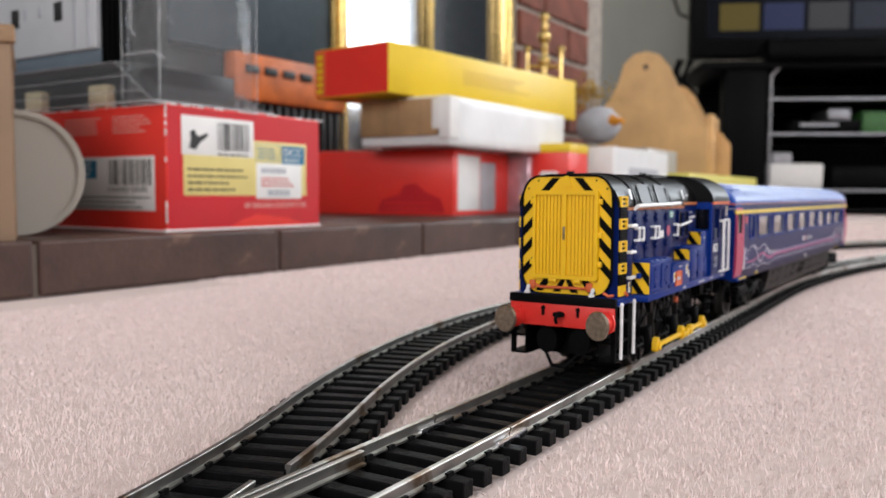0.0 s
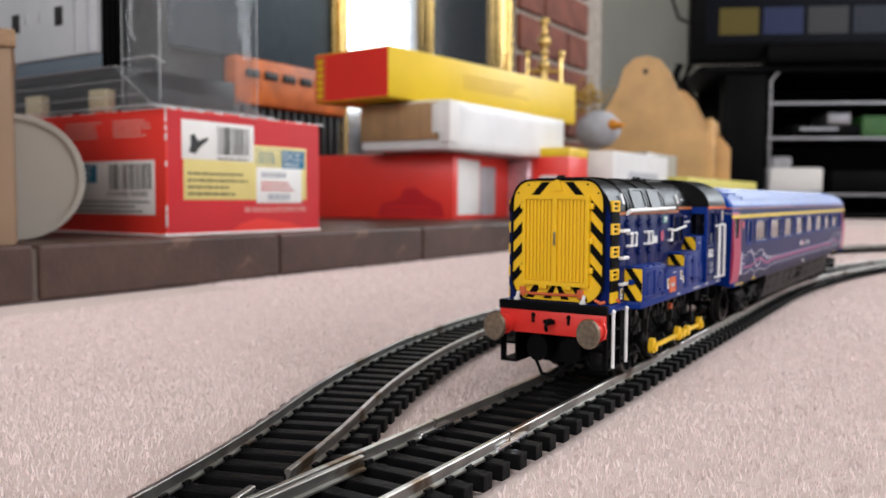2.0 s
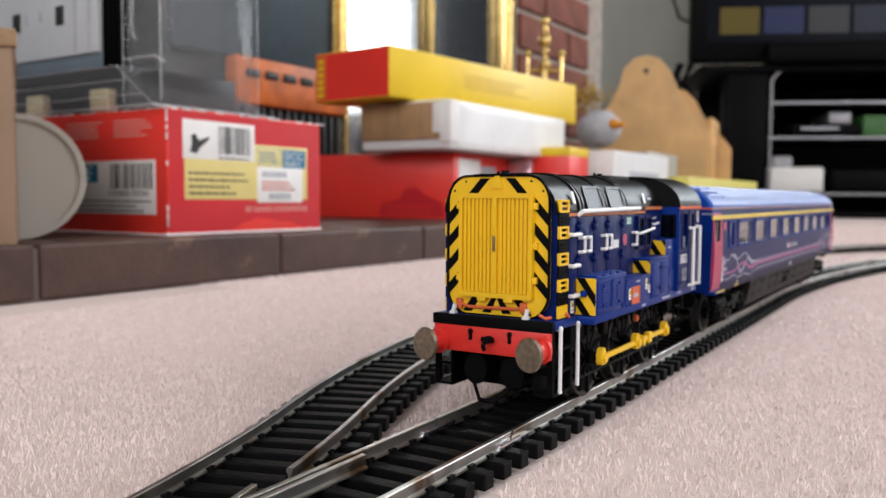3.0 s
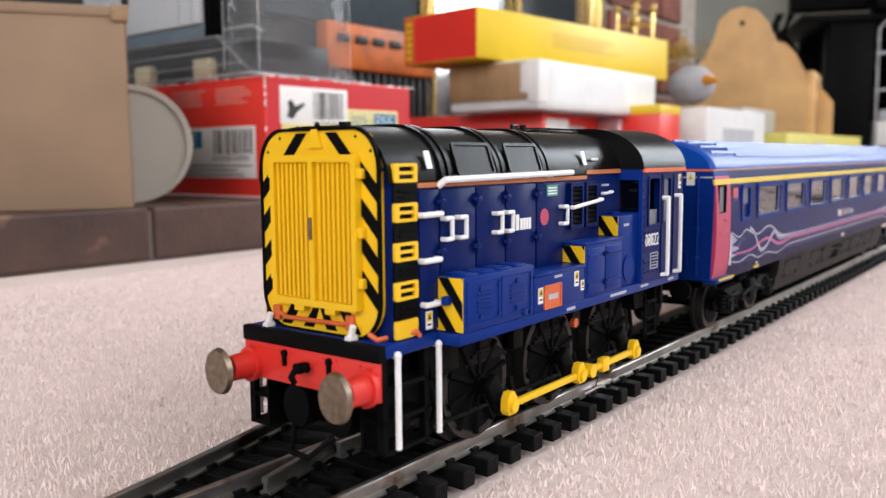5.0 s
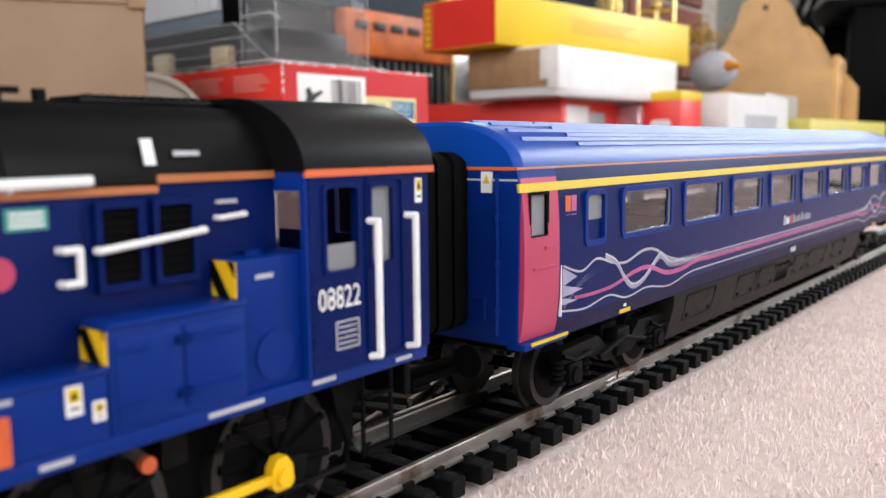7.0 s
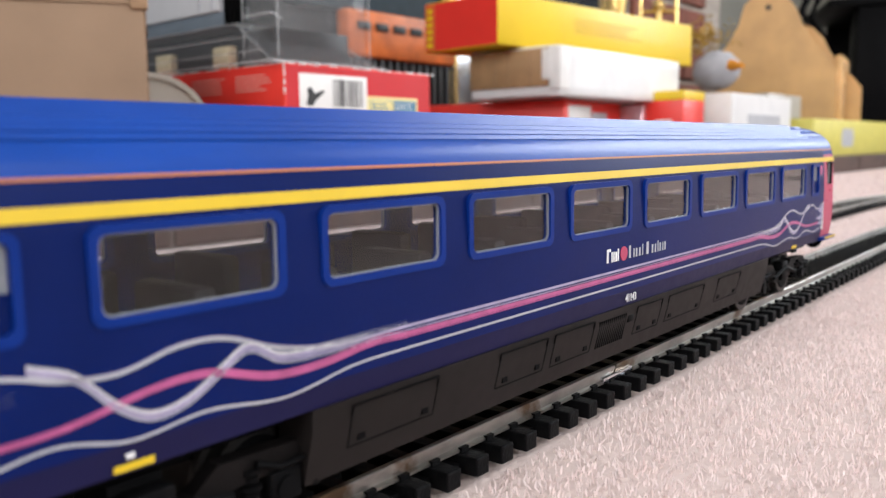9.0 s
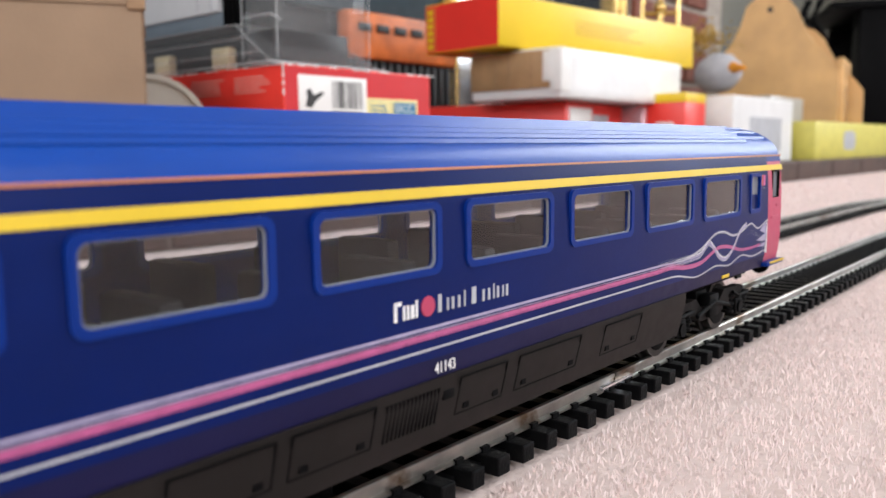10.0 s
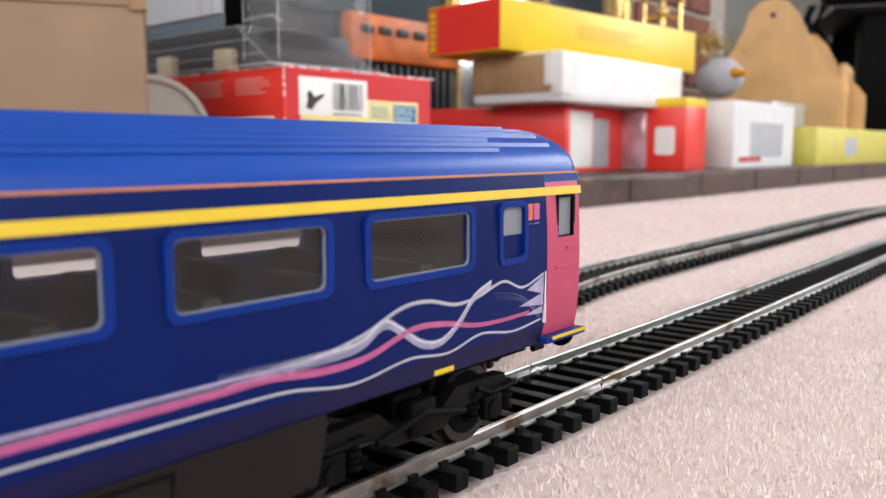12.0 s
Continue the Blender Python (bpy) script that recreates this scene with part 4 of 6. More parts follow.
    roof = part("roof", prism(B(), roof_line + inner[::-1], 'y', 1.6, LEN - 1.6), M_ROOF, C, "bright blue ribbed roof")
    for k, (x, z) in enumerate(roof_line):
        if k in (4, 5, 6, 7, 8, 9, 10, 11, 14, 15, 16, 17, 18, 19, 20, 21):
            ends_ = (5, LEN - 5) if k % 2 else (20, LEN - 20)
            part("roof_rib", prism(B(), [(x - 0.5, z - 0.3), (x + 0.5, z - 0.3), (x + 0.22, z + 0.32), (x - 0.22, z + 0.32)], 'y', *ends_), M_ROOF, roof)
    for y in (1.6, LEN - 1.6):
        sg = -1 if y < 50 else 1
        bm = B()
        base = arch(17.0, 42.4, 49.7, 3.0, 12)
        rings = []
        for d, sc, dz in ((0, 1.0, 0), (1.0, 0.985, -0.25), (1.6, 0.95, -0.8)):
            rings.append([bm.verts.new((x * sc, y + sg * d, 42.4 + (z - 42.4) * (1 + dz / 8.2))) for x, z in base])
        for r0, r1 in zip(rings, rings[1:]):
            for i in range(len(base) - 1):
                bm.faces.new((r0[i], r0[i + 1], r1[i + 1], r1[i]))
        bm.faces.new(rings[-1])
        bmesh.ops.recalc_face_normals(bm, faces=bm.faces)
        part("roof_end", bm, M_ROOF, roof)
        e = 0 if y < 50 else LEN
        bm = prism(B(), [(-16.8, 15.6), (16.8, 15.6), (17.3, 40), (16.8, 42.6), (-16.8, 42.6), (-17.3, 40)], 'y', *sorted((e, e - sg * 0.9)))
        end = part("end_wall", bm, M_BLUE, C)
        bm = B()
        for sx in (1, -1):
            rod(bm, (sx * 13.5, e + sg * 0.2, 17), (sx * 13.5, e + sg * 0.2, 41.5), 0.35, 8)
            for zz in (21, 28, 35, 39.5):
                rod(bm, (sx * 13.5, e + sg * 0.2, zz - 0.5), (sx * 13.5, e + sg * 0.2, zz + 0.5), 0.6, 8)
            path(bm, [(sx * 11.2, e + sg * 0.3, 19), (sx * 11.2, e + sg * 0.3, 22.6), (sx * 8.8, e + sg * 0.3, 22.6)], 0.2)
        part("lamp_bar", bm, M_BLUE, end)
        for zz, mt in ((40.6, M_GREY), (42.2, M_ORANGE)):
            part("end_line", box(B(), -17.0, 17.0, *sorted((e, e + sg * 0.12)), zz, zz + (0.5 if mt is M_ORANGE else 0.3)), mt, end)
        wl = part("warning_label", box(B(), 10.6, 12.6, *sorted((e, e + sg * 0.3)), 38.8, 42.0), M_WHITE, end, "white warning label")
        part("print", prism(B(), [(11.0, 40.2), (12.2, 40.2), (11.6, 41.6)], 'y', *sorted((e + sg * 0.25, e + sg * 0.36))), M_STRIPE, wl)
        # gangway bellows
        bm = B()
        for k in range(6):
            o = rounded(-7.8 - (k % 2) * 0.5, 7.8 + (k % 2) * 0.5, 17.5, 44.5 + (k % 2) * 0.5, 2.2)
            i = rounded(-6, 6, 19, 43, 1.5)
            ring(bm, o, i, 'y', *sorted((e + sg * k * 1.9, e + sg * (k * 1.9 + 1.9))))
        box(bm, -6, 6, *sorted((e + sg * 0.1, e + sg * 0.4)), 19, 43)
        pieces("gangway", bm, M_BLACK, C, "black ribbed gangway connector")
        for x in (-11.3, 11.3):
            bm = rod(B(), (x, e, 13.6), (x, e + sg * 4, 13.6), 1.2, 12)
            rod(bm, (x, e + sg * 4, 13.6), (x, e + sg * 4.8, 13.6), 2.6, 16)
            part("buffer", bm, M_BLACK, C)
        bm = box(B(), -2.4, 2.4, *sorted((e - sg * 10, e + sg * 7)), 8.2, 9.8, 0.2)
        path(bm, [(-4.5, e + sg * 6, 9), (-4.5, e + sg * 9, 9), (4.5, e + sg * 9, 9), (4.5, e + sg * 6, 9)], 0.6)
        part("coupling", bm, M_BLACK, C)
    # floor, seats and tables seen through the glass
    part("floor_pan", box(B(), -16.4, 16.4, 1, LEN - 1, 15.2, 17.2), M_INSIDE, C)
    part("underframe", box(box(B(), -12, 12, 8, LEN - 8, 12.6, 15.2), -11, 11, 60, LEN - 60, 5.0, 12.6), M_BLACK, C)
    for k in range(13):
        y = 27 + k * 16.9
        for sx in (1, -1):
            bm = box(B(), *sorted((sx * 3.6, sx * 15.2)), y, y + 6, 17.2, 24.5, 0.5)
            box(bm, *sorted((sx * 3.6, sx * 15.2)), y - 1.2, y + 1.6, 17.2, 30.8, 0.7)
            part("seat_pair", bm, M_INSIDE, C)
    for y in (11.5, 26.5, LEN - 26.5, LEN - 11.5):
        part("bulkhead", box(B(), -16.4, 16.4, y - 0.4, y + 0.4, 17.2, 42), M_INSIDE, C)
    # skirts with hatches between the bogies
    y0, y1 = 56.0, LEN - 56.0
    for sx in (1, -1):
        bm = prism(B(), [(sx * 17.0, 15.0), (sx * 16.9, 12.5), (sx * 15.2, 5.6), (sx * 11, 5.6), (sx * 11, 15.0)], 'y', y0, y1)
        sk = part("skirt", bm, M_SKIRT, C, "dark grey underframe skirt with hatches")
        for a, b in ((62, 78), (92, 105), (107, 120), (136, 147), (150, 168), (176, 190)):
            if b < y1:
                ring_ = ring(B(), rounded(a, b, -3.0, 2.9, 0.2), rounded(a + 0.25, b - 0.25, -2.75, 2.65, 0.15), 'x', -0.05, 0.12)
                bmesh.ops.transform(ring_, matrix=Matrix.Translation((16.55, 0, 11.4)) @ Matrix.Rotation(radians(14), 4, 'Y'), verts=ring_.verts)
                for yy in (a + 1.6, b - 2.6):
                    box(ring_, 15.9, 16.35, yy, yy + 1.2, 9.2, 10.0)
                if sx < 0:
                    bmesh.ops.scale(ring_, vec=(-1, 1, 1), verts=ring_.verts)
                part("hatch", ring_, M_BLACK, sk)
        bm = B()
        for k in range(14):
            rod(bm, (sx * 15.9, 122 + k * 0.75, 8.6), (sx * 16.95, 122 + k * 0.75, 13.6), 0.22, 5)
        box(bm, *sorted((sx * 15.8, sx * 17.0)), 132.6, 135, 11.6, 13.0, 0.2)
        rod(bm, (sx * 15, 86, 12), (sx * 16.4, 86, 12), 1.0, 12)
        part("vent_grille", bm, M_BLACK, sk)
    # bogies
    wheels = []
    for yc in (37.0, LEN - 37.0):
        bg = part("bogie", box(box(B(), -12.5, 12.5, yc - 3, yc + 3, 7, 12.4, 0.3), -6, 6, yc - 20, yc + 20, 9.5, 11.5), M_BLACK, C, "black four-wheel bogie")
        for sx in (1, -1):
            bm = prism(B(), [(yc - 21, 8.8), (yc - 20, 11.2), (yc - 8, 11.6), (yc - 5, 9.2), (yc + 5, 9.2), (yc + 8, 11.6), (yc + 20, 11.2), (yc + 21, 8.8), (yc + 9, 8.2), (yc + 5, 6.2), (yc - 5, 6.2), (yc - 9, 8.2)], 'x', *sorted((sx * 12.4, sx * 14.6)))
            part("side_frame", bm, M_UNDER, bg)
            bm = B()
            for y in (yc - 16.5, yc + 16.5):
                box(bm, *sorted((sx * 12.6, sx * 15.2)), y - 2.2, y + 2.2, 4.8, 8.6, 0.3)
                rod(bm, (sx * 13, y, 6.4), (sx * 15.6, y, 6.4), 1.5, 14)
                for dy in (-4.2, 4.2):
                    for q in range(5):
                        rod(bm, (sx * 14, y + dy, 5.4 + q * 0.95), (sx * 14, y + dy, 6.0 + q * 0.95), 1.35 if q % 2 == 0 else 1.05, 12)
                path(bm, [(sx * 15.0, y - 4, 10.4), (sx * 15.3, y - 1, 9.2), (sx * 15.2, y + 5.5, 9.4)], 0.4)
            box(bm, *sorted((sx * 13, sx * 15.6)), yc - 2.5, yc + 2.5, 6.6, 11.8, 0.4)
            path(bm, [(sx * 15.4, yc - 9, 8), (sx * 15.6, yc, 10), (sx * 15.4, yc + 9, 8)], 0.5)
            part("axle_gear", bm, M_BLACK, bg)
        for y in (yc - 16.5, yc + 16.5):
            wheels.append(wheel(C, 7.3, 9.4, y, 6.1))
    SIZE[:] = [1.0, 1.0, 1.0]
    return C, wheels


# ---- the room ----
M_WALL = mat("grey_green_wall_paint", (0.15, 0.14, 0.115), 0.9, var=0.06, scale=4, bump=0.2, bscale=300)
M_ROOM = mat("cream_wall_paint", (0.50, 0.47, 0.42), 0.9, var=0.05, scale=3)
M_CEIL = mat("white_ceiling_paint", (0.68, 0.68, 0.66), 0.9, var=0.03, scale=3)
M_TILE = mat("dark_brown_quarry_tile", (0.06, 0.028, 0.02), 0.5, var=0.35, scale=45, bump=0.5, bscale=350, wear=(0.16, 0.09, 0.06), wear_at=0.62, wscale=30)
M_GROUT = mat("grey_grout", (0.16, 0.13, 0.11), 0.9, var=0.2)
M_BRICK = mat("red_brick", (0.17, 0.055, 0.035), 0.85, var=0.3, scale=20, bump=0.6, bscale=250)
M_MORTAR = mat("pale_mortar", (0.34, 0.30, 0.26), 0.95, var=0.2)
M_BRASS = mat("polished_brass", (0.60, 0.42, 0.16), 0.25, metal=1.0, var=0.15)
M_FIREBLACK = mat("black_iron", (0.015, 0.014, 0.014), 0.5, var=0.3, bump=0.2)
M_FIREORANGE = mat("orange_enamel_grate", (0.55, 0.13, 0.02), 0.45, var=0.35, scale=40)
M_CARD = mat("brown_cardboard", (0.27, 0.18, 0.115), 0.85, var=0.10, scale=25, bump=0.15, bscale=500)
M_CARDDARK = mat("cardboard_edge", (0.30, 0.19, 0.11), 0.9, var=0.2, scale=200)
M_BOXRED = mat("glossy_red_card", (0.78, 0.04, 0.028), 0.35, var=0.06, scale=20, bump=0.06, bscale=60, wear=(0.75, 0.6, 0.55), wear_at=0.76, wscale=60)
# darker copy of the red: side shade baked in; also the faint emblem's print
M_BOXRED2 = mat("glossy_red_card_shade_and_emblem", (0.56, 0.018, 0.026), 0.33, var=0.06, scale=20, bump=0.06, bscale=60, wear=(0.75, 0.6, 0.55), wear_at=0.77, wscale=60)
M_BOXYEL = mat("yellow_card", (0.76, 0.52, 0.008), 0.4, var=0.05, scale=20, bump=0.05, bscale=60)
M_PAPER = mat("white_paper_label", (0.78, 0.77, 0.75), 0.6, var=0.04)
M_LABELYEL = mat("pale_yellow_label", (0.72, 0.60, 0.22), 0.5, var=0.04)
M_LABELBLUE = mat("teal_blue_label", (0.012, 0.15, 0.27), 0.5, var=0.05)
M_INK = mat("black_ink", (0.02, 0.02, 0.02), 0.6)
M_REDINK = mat("red_ink", (0.5, 0.05, 0.03), 0.6)
M_PALEPRINT = mat("pale_print", (0.72, 0.45, 0.4), 0.5)
M_WRAP = mat("crumpled_white_wrap", (0.74, 0.74, 0.74), 0.35, var=0.06, scale=25, bump=0.9, bscale=45)
M_TAPE = mat("brown_parcel_tape", (0.36, 0.22, 0.11), 0.35, var=0.15, scale=60, bump=0.2, bscale=120)
M_CLEAR = clear("clear_plastic", (0.35, 0.36, 0.37), 0.06, 0.16)
M_CLEAREDGE = clear("clear_plastic_edge", (0.6, 0.62, 0.63), 0.10, 0.35)
M_TUB = clear("frosted_tub_plastic", (0.50, 0.47, 0.42), 0.35, 0.80)
M_GREYMODEL = mat("pale_grey_model_body", (0.50, 0.51, 0.53), 0.45, var=0.05)
M_GREYBASE = mat("blue_grey_base", (0.12, 0.15, 0.18), 0.5, var=0.1)
M_PINE = mat("varnished_pine", (0.60, 0.35, 0.13), 0.42, var=0.15, scale=18, bump=0.1)
M_PINEDARK = mat("pine_shadow_wood", (0.42, 0.23, 0.08), 0.45, var=0.2, scale=18)
M_TVBLACK = mat("black_gloss_plastic", (0.0035, 0.0035, 0.004), 0.4, var=0.2, spec=0.04)
M_SHELF = mat("smoked_shelf", (0.012, 0.012, 0.013), 0.3, var=0.2, spec=0.12)
M_SILVER = mat("silver_trim", (0.28, 0.28, 0.30), 0.35, metal=0.7, var=0.15)
M_GREEN = mat("dark_green_box", (0.05, 0.17, 0.04), 0.5, var=0.2)
M_LIME = mat("yellow_green_card", (0.58, 0.52, 0.10), 0.5, var=0.1)
M_FLUFF = mat("white_plush", (0.42, 0.42, 0.45), 0.95, var=0.1, bump=0.8, bscale=400)
M_BEAK = mat("orange_felt", (0.65, 0.25, 0.02), 0.8)
M_TINSEL = mat("gold_tinsel", (0.50, 0.32, 0.06), 0.3, metal=0.9, var=0.3)
M_HAZEFOIL = mat("pink_foil_film", (0.62, 0.40, 0.44), 0.12, metal=0.35, var=0.4, scale=35, bump=1.0, bscale=60)
M_CURTAIN = mat("grey_curtain", (0.16, 0.16, 0.16), 0.9, var=0.2)
M_FRAME = mat("white_upvc", (0.75, 0.75, 0.75), 0.35, var=0.03)
M_OUTSIDE = bpy.data.materials.new("bright_outdoors")
M_OUTSIDE.use_nodes = True
_b = M_OUTSIDE.node_tree.nodes["Principled BSDF"]
_b.inputs["Base Color"].default_value = (0.6, 0.75, 0.9, 1)
_b.inputs["Emission Color"].default_value = (0.72, 0.88, 1.0, 1)
_b.inputs["Emission Strength"].default_value = 1.6
M_MIRRORGLASS = mat("dark_fire_glass", (0.03, 0.035, 0.04), 0.04, var=0.1)
M_MIRRORGLASS.node_tree.nodes["Principled BSDF"].inputs["Specular IOR Level"].default_value = 1.0
M_MIRRORGLASS.node_tree.nodes["Principled BSDF"].inputs["IOR"].default_value = 2.4
M_SCREEN = mat("dark_glossy_screen", (0.004, 0.005, 0.009), 0.3, var=0.3, spec=0.05)

ROOM = at(0, 0, 0)


def structure(name, bm, material, label, m=None, smooth=None):
    return solid(name, bm, material, m or ROOM, label, "", "", "structure", smooth)


structure("floor", box(B(), -1100, 2500, -2500, 3500, -40, -1.2), M_CARPET, "pale pink short pile carpet")
structure("ceiling", box(B(), -1100, 2500, -2500, 3500, 2400, 2460), M_CEIL, "white ceiling")


def wall_with_windows(name, label, axis, h0, h1, a0, a1, gaps, z0, z1, material):
    """A wall with openings (gaps along it, z0..z1)."""
    def put(bm, a, b, c, d):
        if axis == 'x':
            box(bm, h0, h1, a, b, c, d)
        else:
            box(bm, a, b, h0, h1, c, d)
    bm = B()
    put(bm, a0, a1, -40, z0)
    put(bm, a0, a1, z1, 2400)
    a = a0
    for g0, g1 in gaps:
        put(bm, a, g0, z0, z1)
        a = g1
    put(bm, a, a1, z0, z1)
    w = structure(name, bm, material, label)
    for g0, g1 in gaps:
        out = [(g0, z0), (g1, z0), (g1, z1), (g0, z1)]
        inn = [(g0 + 45, z0 + 45), (g1 - 45, z0 + 45), (g1 - 45, z1 - 45), (g0 + 45, z1 - 45)]
        part("window_frame", ring(B(), out, inn, axis, h0 + 20, h1 - 20), M_FRAME, w)
    return w


wall_with_windows("wall_south", "cream wall with a wide window", 'y', -2600, -2500, -1100, 2500, [(-700, 1300)], 600, 2000, M_ROOM)
wall_with_windows("wall_east", "cream wall with a wide window", 'x', 2500, 2600, -2500, 3500, [(-900, 1500)], 650, 2050, M_ROOM)
wall_with_windows("wall_north", "cream wall with a garden window", 'y', 3500, 3600, -1100, 2500, [(250, 1330)], 500, 2000, M_ROOM)
structure("backdrop", box(B(), -200, 2000, 5200, 5210, -40, 3500), M_OUTSIDE, "bright daylight outside the garden window")
bm = B()
for k in range(5):
    rod(bm, (640 + k * 62, 3440, 300), (640 + k * 62, 3440, 2100), 34, 12)
structure("curtain", bm, M_CURTAIN, "grey hanging curtain", smooth=60)
structure("wall_west", box(B(), -1100, -1000, -2500, 3500, -40, 2400), M_WALL, "grey-green wall behind the television corner")

# chimney breast: brick piece by piece beside the fire opening, plain behind the rest
structure("chimney_breast", box(B(), -1000, -742, 1396, 1815, -1, 2400), M_MORTAR, "brick chimney breast")
structure("fire_surround", box(box(B(), -1000, -752, -900, 612, -1, 2400), -1000, -900, 612, 1396, -1, 2400), mat("dark_slate_panel", (0.024, 0.023, 0.021), 0.45, var=0.4, scale=6, spec=0.2), "dark slate fire surround")
breast = bpy.data.objects["chimney_breast"]


def bricks():
    mesh = mesh_of("brick", box(B(), -6, 6, -105, 105, -32, 32, 2.5), M_BRICK)
    half = mesh_of("brick_half", box(B(), -6, 6, -50, 50, -32, 32, 2.5), M_BRICK)
    cap = mesh_of("brick_end", box(B(), -50, 50, -6, 6, -32, 32, 2.5), M_BRICK)
    for row in range(14):
        z = 62 + row * 75
        y = 1402.0
        cut = row % 2
        while y < 1800:
            n = half if cut else mesh
            ln = 100 if cut else 210
            if y + ln > 1816:
                n, ln = half, 100
                if y + ln > 1816:
                    break
            ob = new("brick", n)
            ob.parent = breast
            ob.location = (-739 * MM + random.uniform(-1, 1) * MM, (y + ln / 2) * MM, z * MM)
            y += ln + 10
            cut = 0
        ob = new("brick", cap)
        ob.parent = breast
        ob.location = (-800 * MM, 1818 * MM, z * MM)


# ---- the fireplace ----
def fireplace():
    F = thing("gas_fire", at(0, 0, 0), "glass-fronted gas fire with brass frame and orange grate", "fireplace")
    part("firebox", box(B(), -898, -770, 610, 1390, 26, 900), M_FIREBLACK, F)
    part("glass_door", box(B(), -766, -760, 900, 1396, 26, 900), M_MIRRORGLASS, F, "dark reflecting glass door")
    for y0, y1 in ((880, 912), (1350, 1398), (1120, 1128)):
        bm = box(B(), -764, -744, y0, y1, 26, 900, 3)
        if y1 - y0 > 20:
            rod(bm, (-742, (y0 + y1) / 2, 26), (-742, (y0 + y1) / 2, 900), 7, 14)
        part("brass_frame", bm, M_BRASS, F)
    part("brass_frame", box(B(), -764, -744, 880, 1398, 900, 930, 3), M_BRASS, F)
    part("left_panel", box(B(), -770, -750, 612, 880, 215, 900, 2), mat("blue_grey_panel", (0.035, 0.055, 0.07), 0.4, spec=0.2), F)
    g = part("grate", box(B(), -752, -730, 690, 890, 158, 214, 4), M_FIREORANGE, F, "orange enamelled grate top")
    bm = B()
    for k in range(6):
        box(bm, -731, -727, 704 + k * 31, 726 + k * 31, 190, 200, 2)
    pieces("slot", bm, M_FIREBLACK, g)
    for k in range(15):
        y = 694 + k * 14
        part("grate_bar", box(B(), -746, -736, y, y + 6, 62, 160, 1.5), M_FIREBLACK, g)
    part("base", box(B(), -750, -722, 690, 890, 26, 62, 3), M_TINSEL, F)


fireplace()


# ---- the tiled hearth ----
def hearth():
    H_ = structure("hearth", box(B(), -745, -372, -100, 2000, -1, 24.2), M_GROUT, "low hearth of dark brown quarry tiles")
    ln = 158.0
    mesh = mesh_of("tile", box(B(), -60, 60, -ln / 2, ln / 2, -13.2, 13.2, 1.6), M_TILE)
    for k in range(13):
        for r in range(3):
            ob = new("tile", mesh)
            ob.parent = H_
            ob.location = ((-430 - r * 123.0 + random.uniform(-0.6, 0.6)) * MM, (-17 + k * (ln + 2.6)) * MM, 13.0 * MM)
            ob.rotation_euler = (random.uniform(-0.002, 0.002), random.uniform(-0.003, 0.003), 0)


hearth()


# ---- boxes on the hearth: origin at the nearest bottom corner, x <= 0 along the left face, y >= 0 along the right face ----
def corner_pose(x, y, z, head):
    return pose(x * MM, y * MM, z * MM, 0, 0, -head)


def bars_on_side(bm, y0, y1, z0, z1, count, x=0.0, d=0.25, seed=1):
    rnd = random.Random(seed)
    y = y0
    step = (y1 - y0) / count
    for k in range(count):
        w = step * rnd.choice((0.25, 0.4, 0.6, 0.75))
        box(bm, x - 0.2, x + d, y, y + w, z0, z1)
        y += step
    return bm


def bars_on_front(bm, x0, x1, z0, z1, count, y=0.0, d=0.25, seed=1):
    rnd = random.Random(seed)
    step = (x1 - x0) / count
    for k in range(count):
        w = step * rnd.choice((0.25, 0.4, 0.6, 0.75))
        box(bm, x0 + k * step, x0 + k * step + w, y - d, y + 0.2, z0, z1)
    return bm


def lines_on(bm, face, a0, a1, z0, z1, rows, d=0.2, seed=3, h=0.5):
    rnd = random.Random(seed)
    st = (z1 - z0) / rows
    for k in range(rows):
        a = a0
        e = a1 - rnd.random() * (a1 - a0) * 0.35
        while a < e:
            w = rnd.uniform(2.0, 6.0)
            zz = z0 + k * st
            if face == 'side':
                box(bm, -0.2, d, a, min(a + w, e), zz, zz + st * h)
            else:
                box(bm, a, min(a + w, e), -d, 0.2, zz, zz + st * h)
            a += w + 0.9
    return bm


def carton(name, x, y, z, head, w, d, h, mats, label, bevel=1.2, lean=0.0):
    """A closed card box; mats: body, right face, left face."""
    bx = thing(name, corner_pose(x, y, z, head) @ pose(0, 0, 0, lean), label, "box")
    part("carton", box(B(), -d, 0, 0, w, 0, h, bevel), mats[0], bx)
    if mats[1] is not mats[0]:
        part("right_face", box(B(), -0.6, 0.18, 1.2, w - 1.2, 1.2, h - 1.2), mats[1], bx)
    if mats[2] is not mats[0]:
        part("left_face", box(B(), -d + 1.2, -1.2, -0.18, 0.6, 1.2, h - 1.2), mats[2], bx)
    return bx


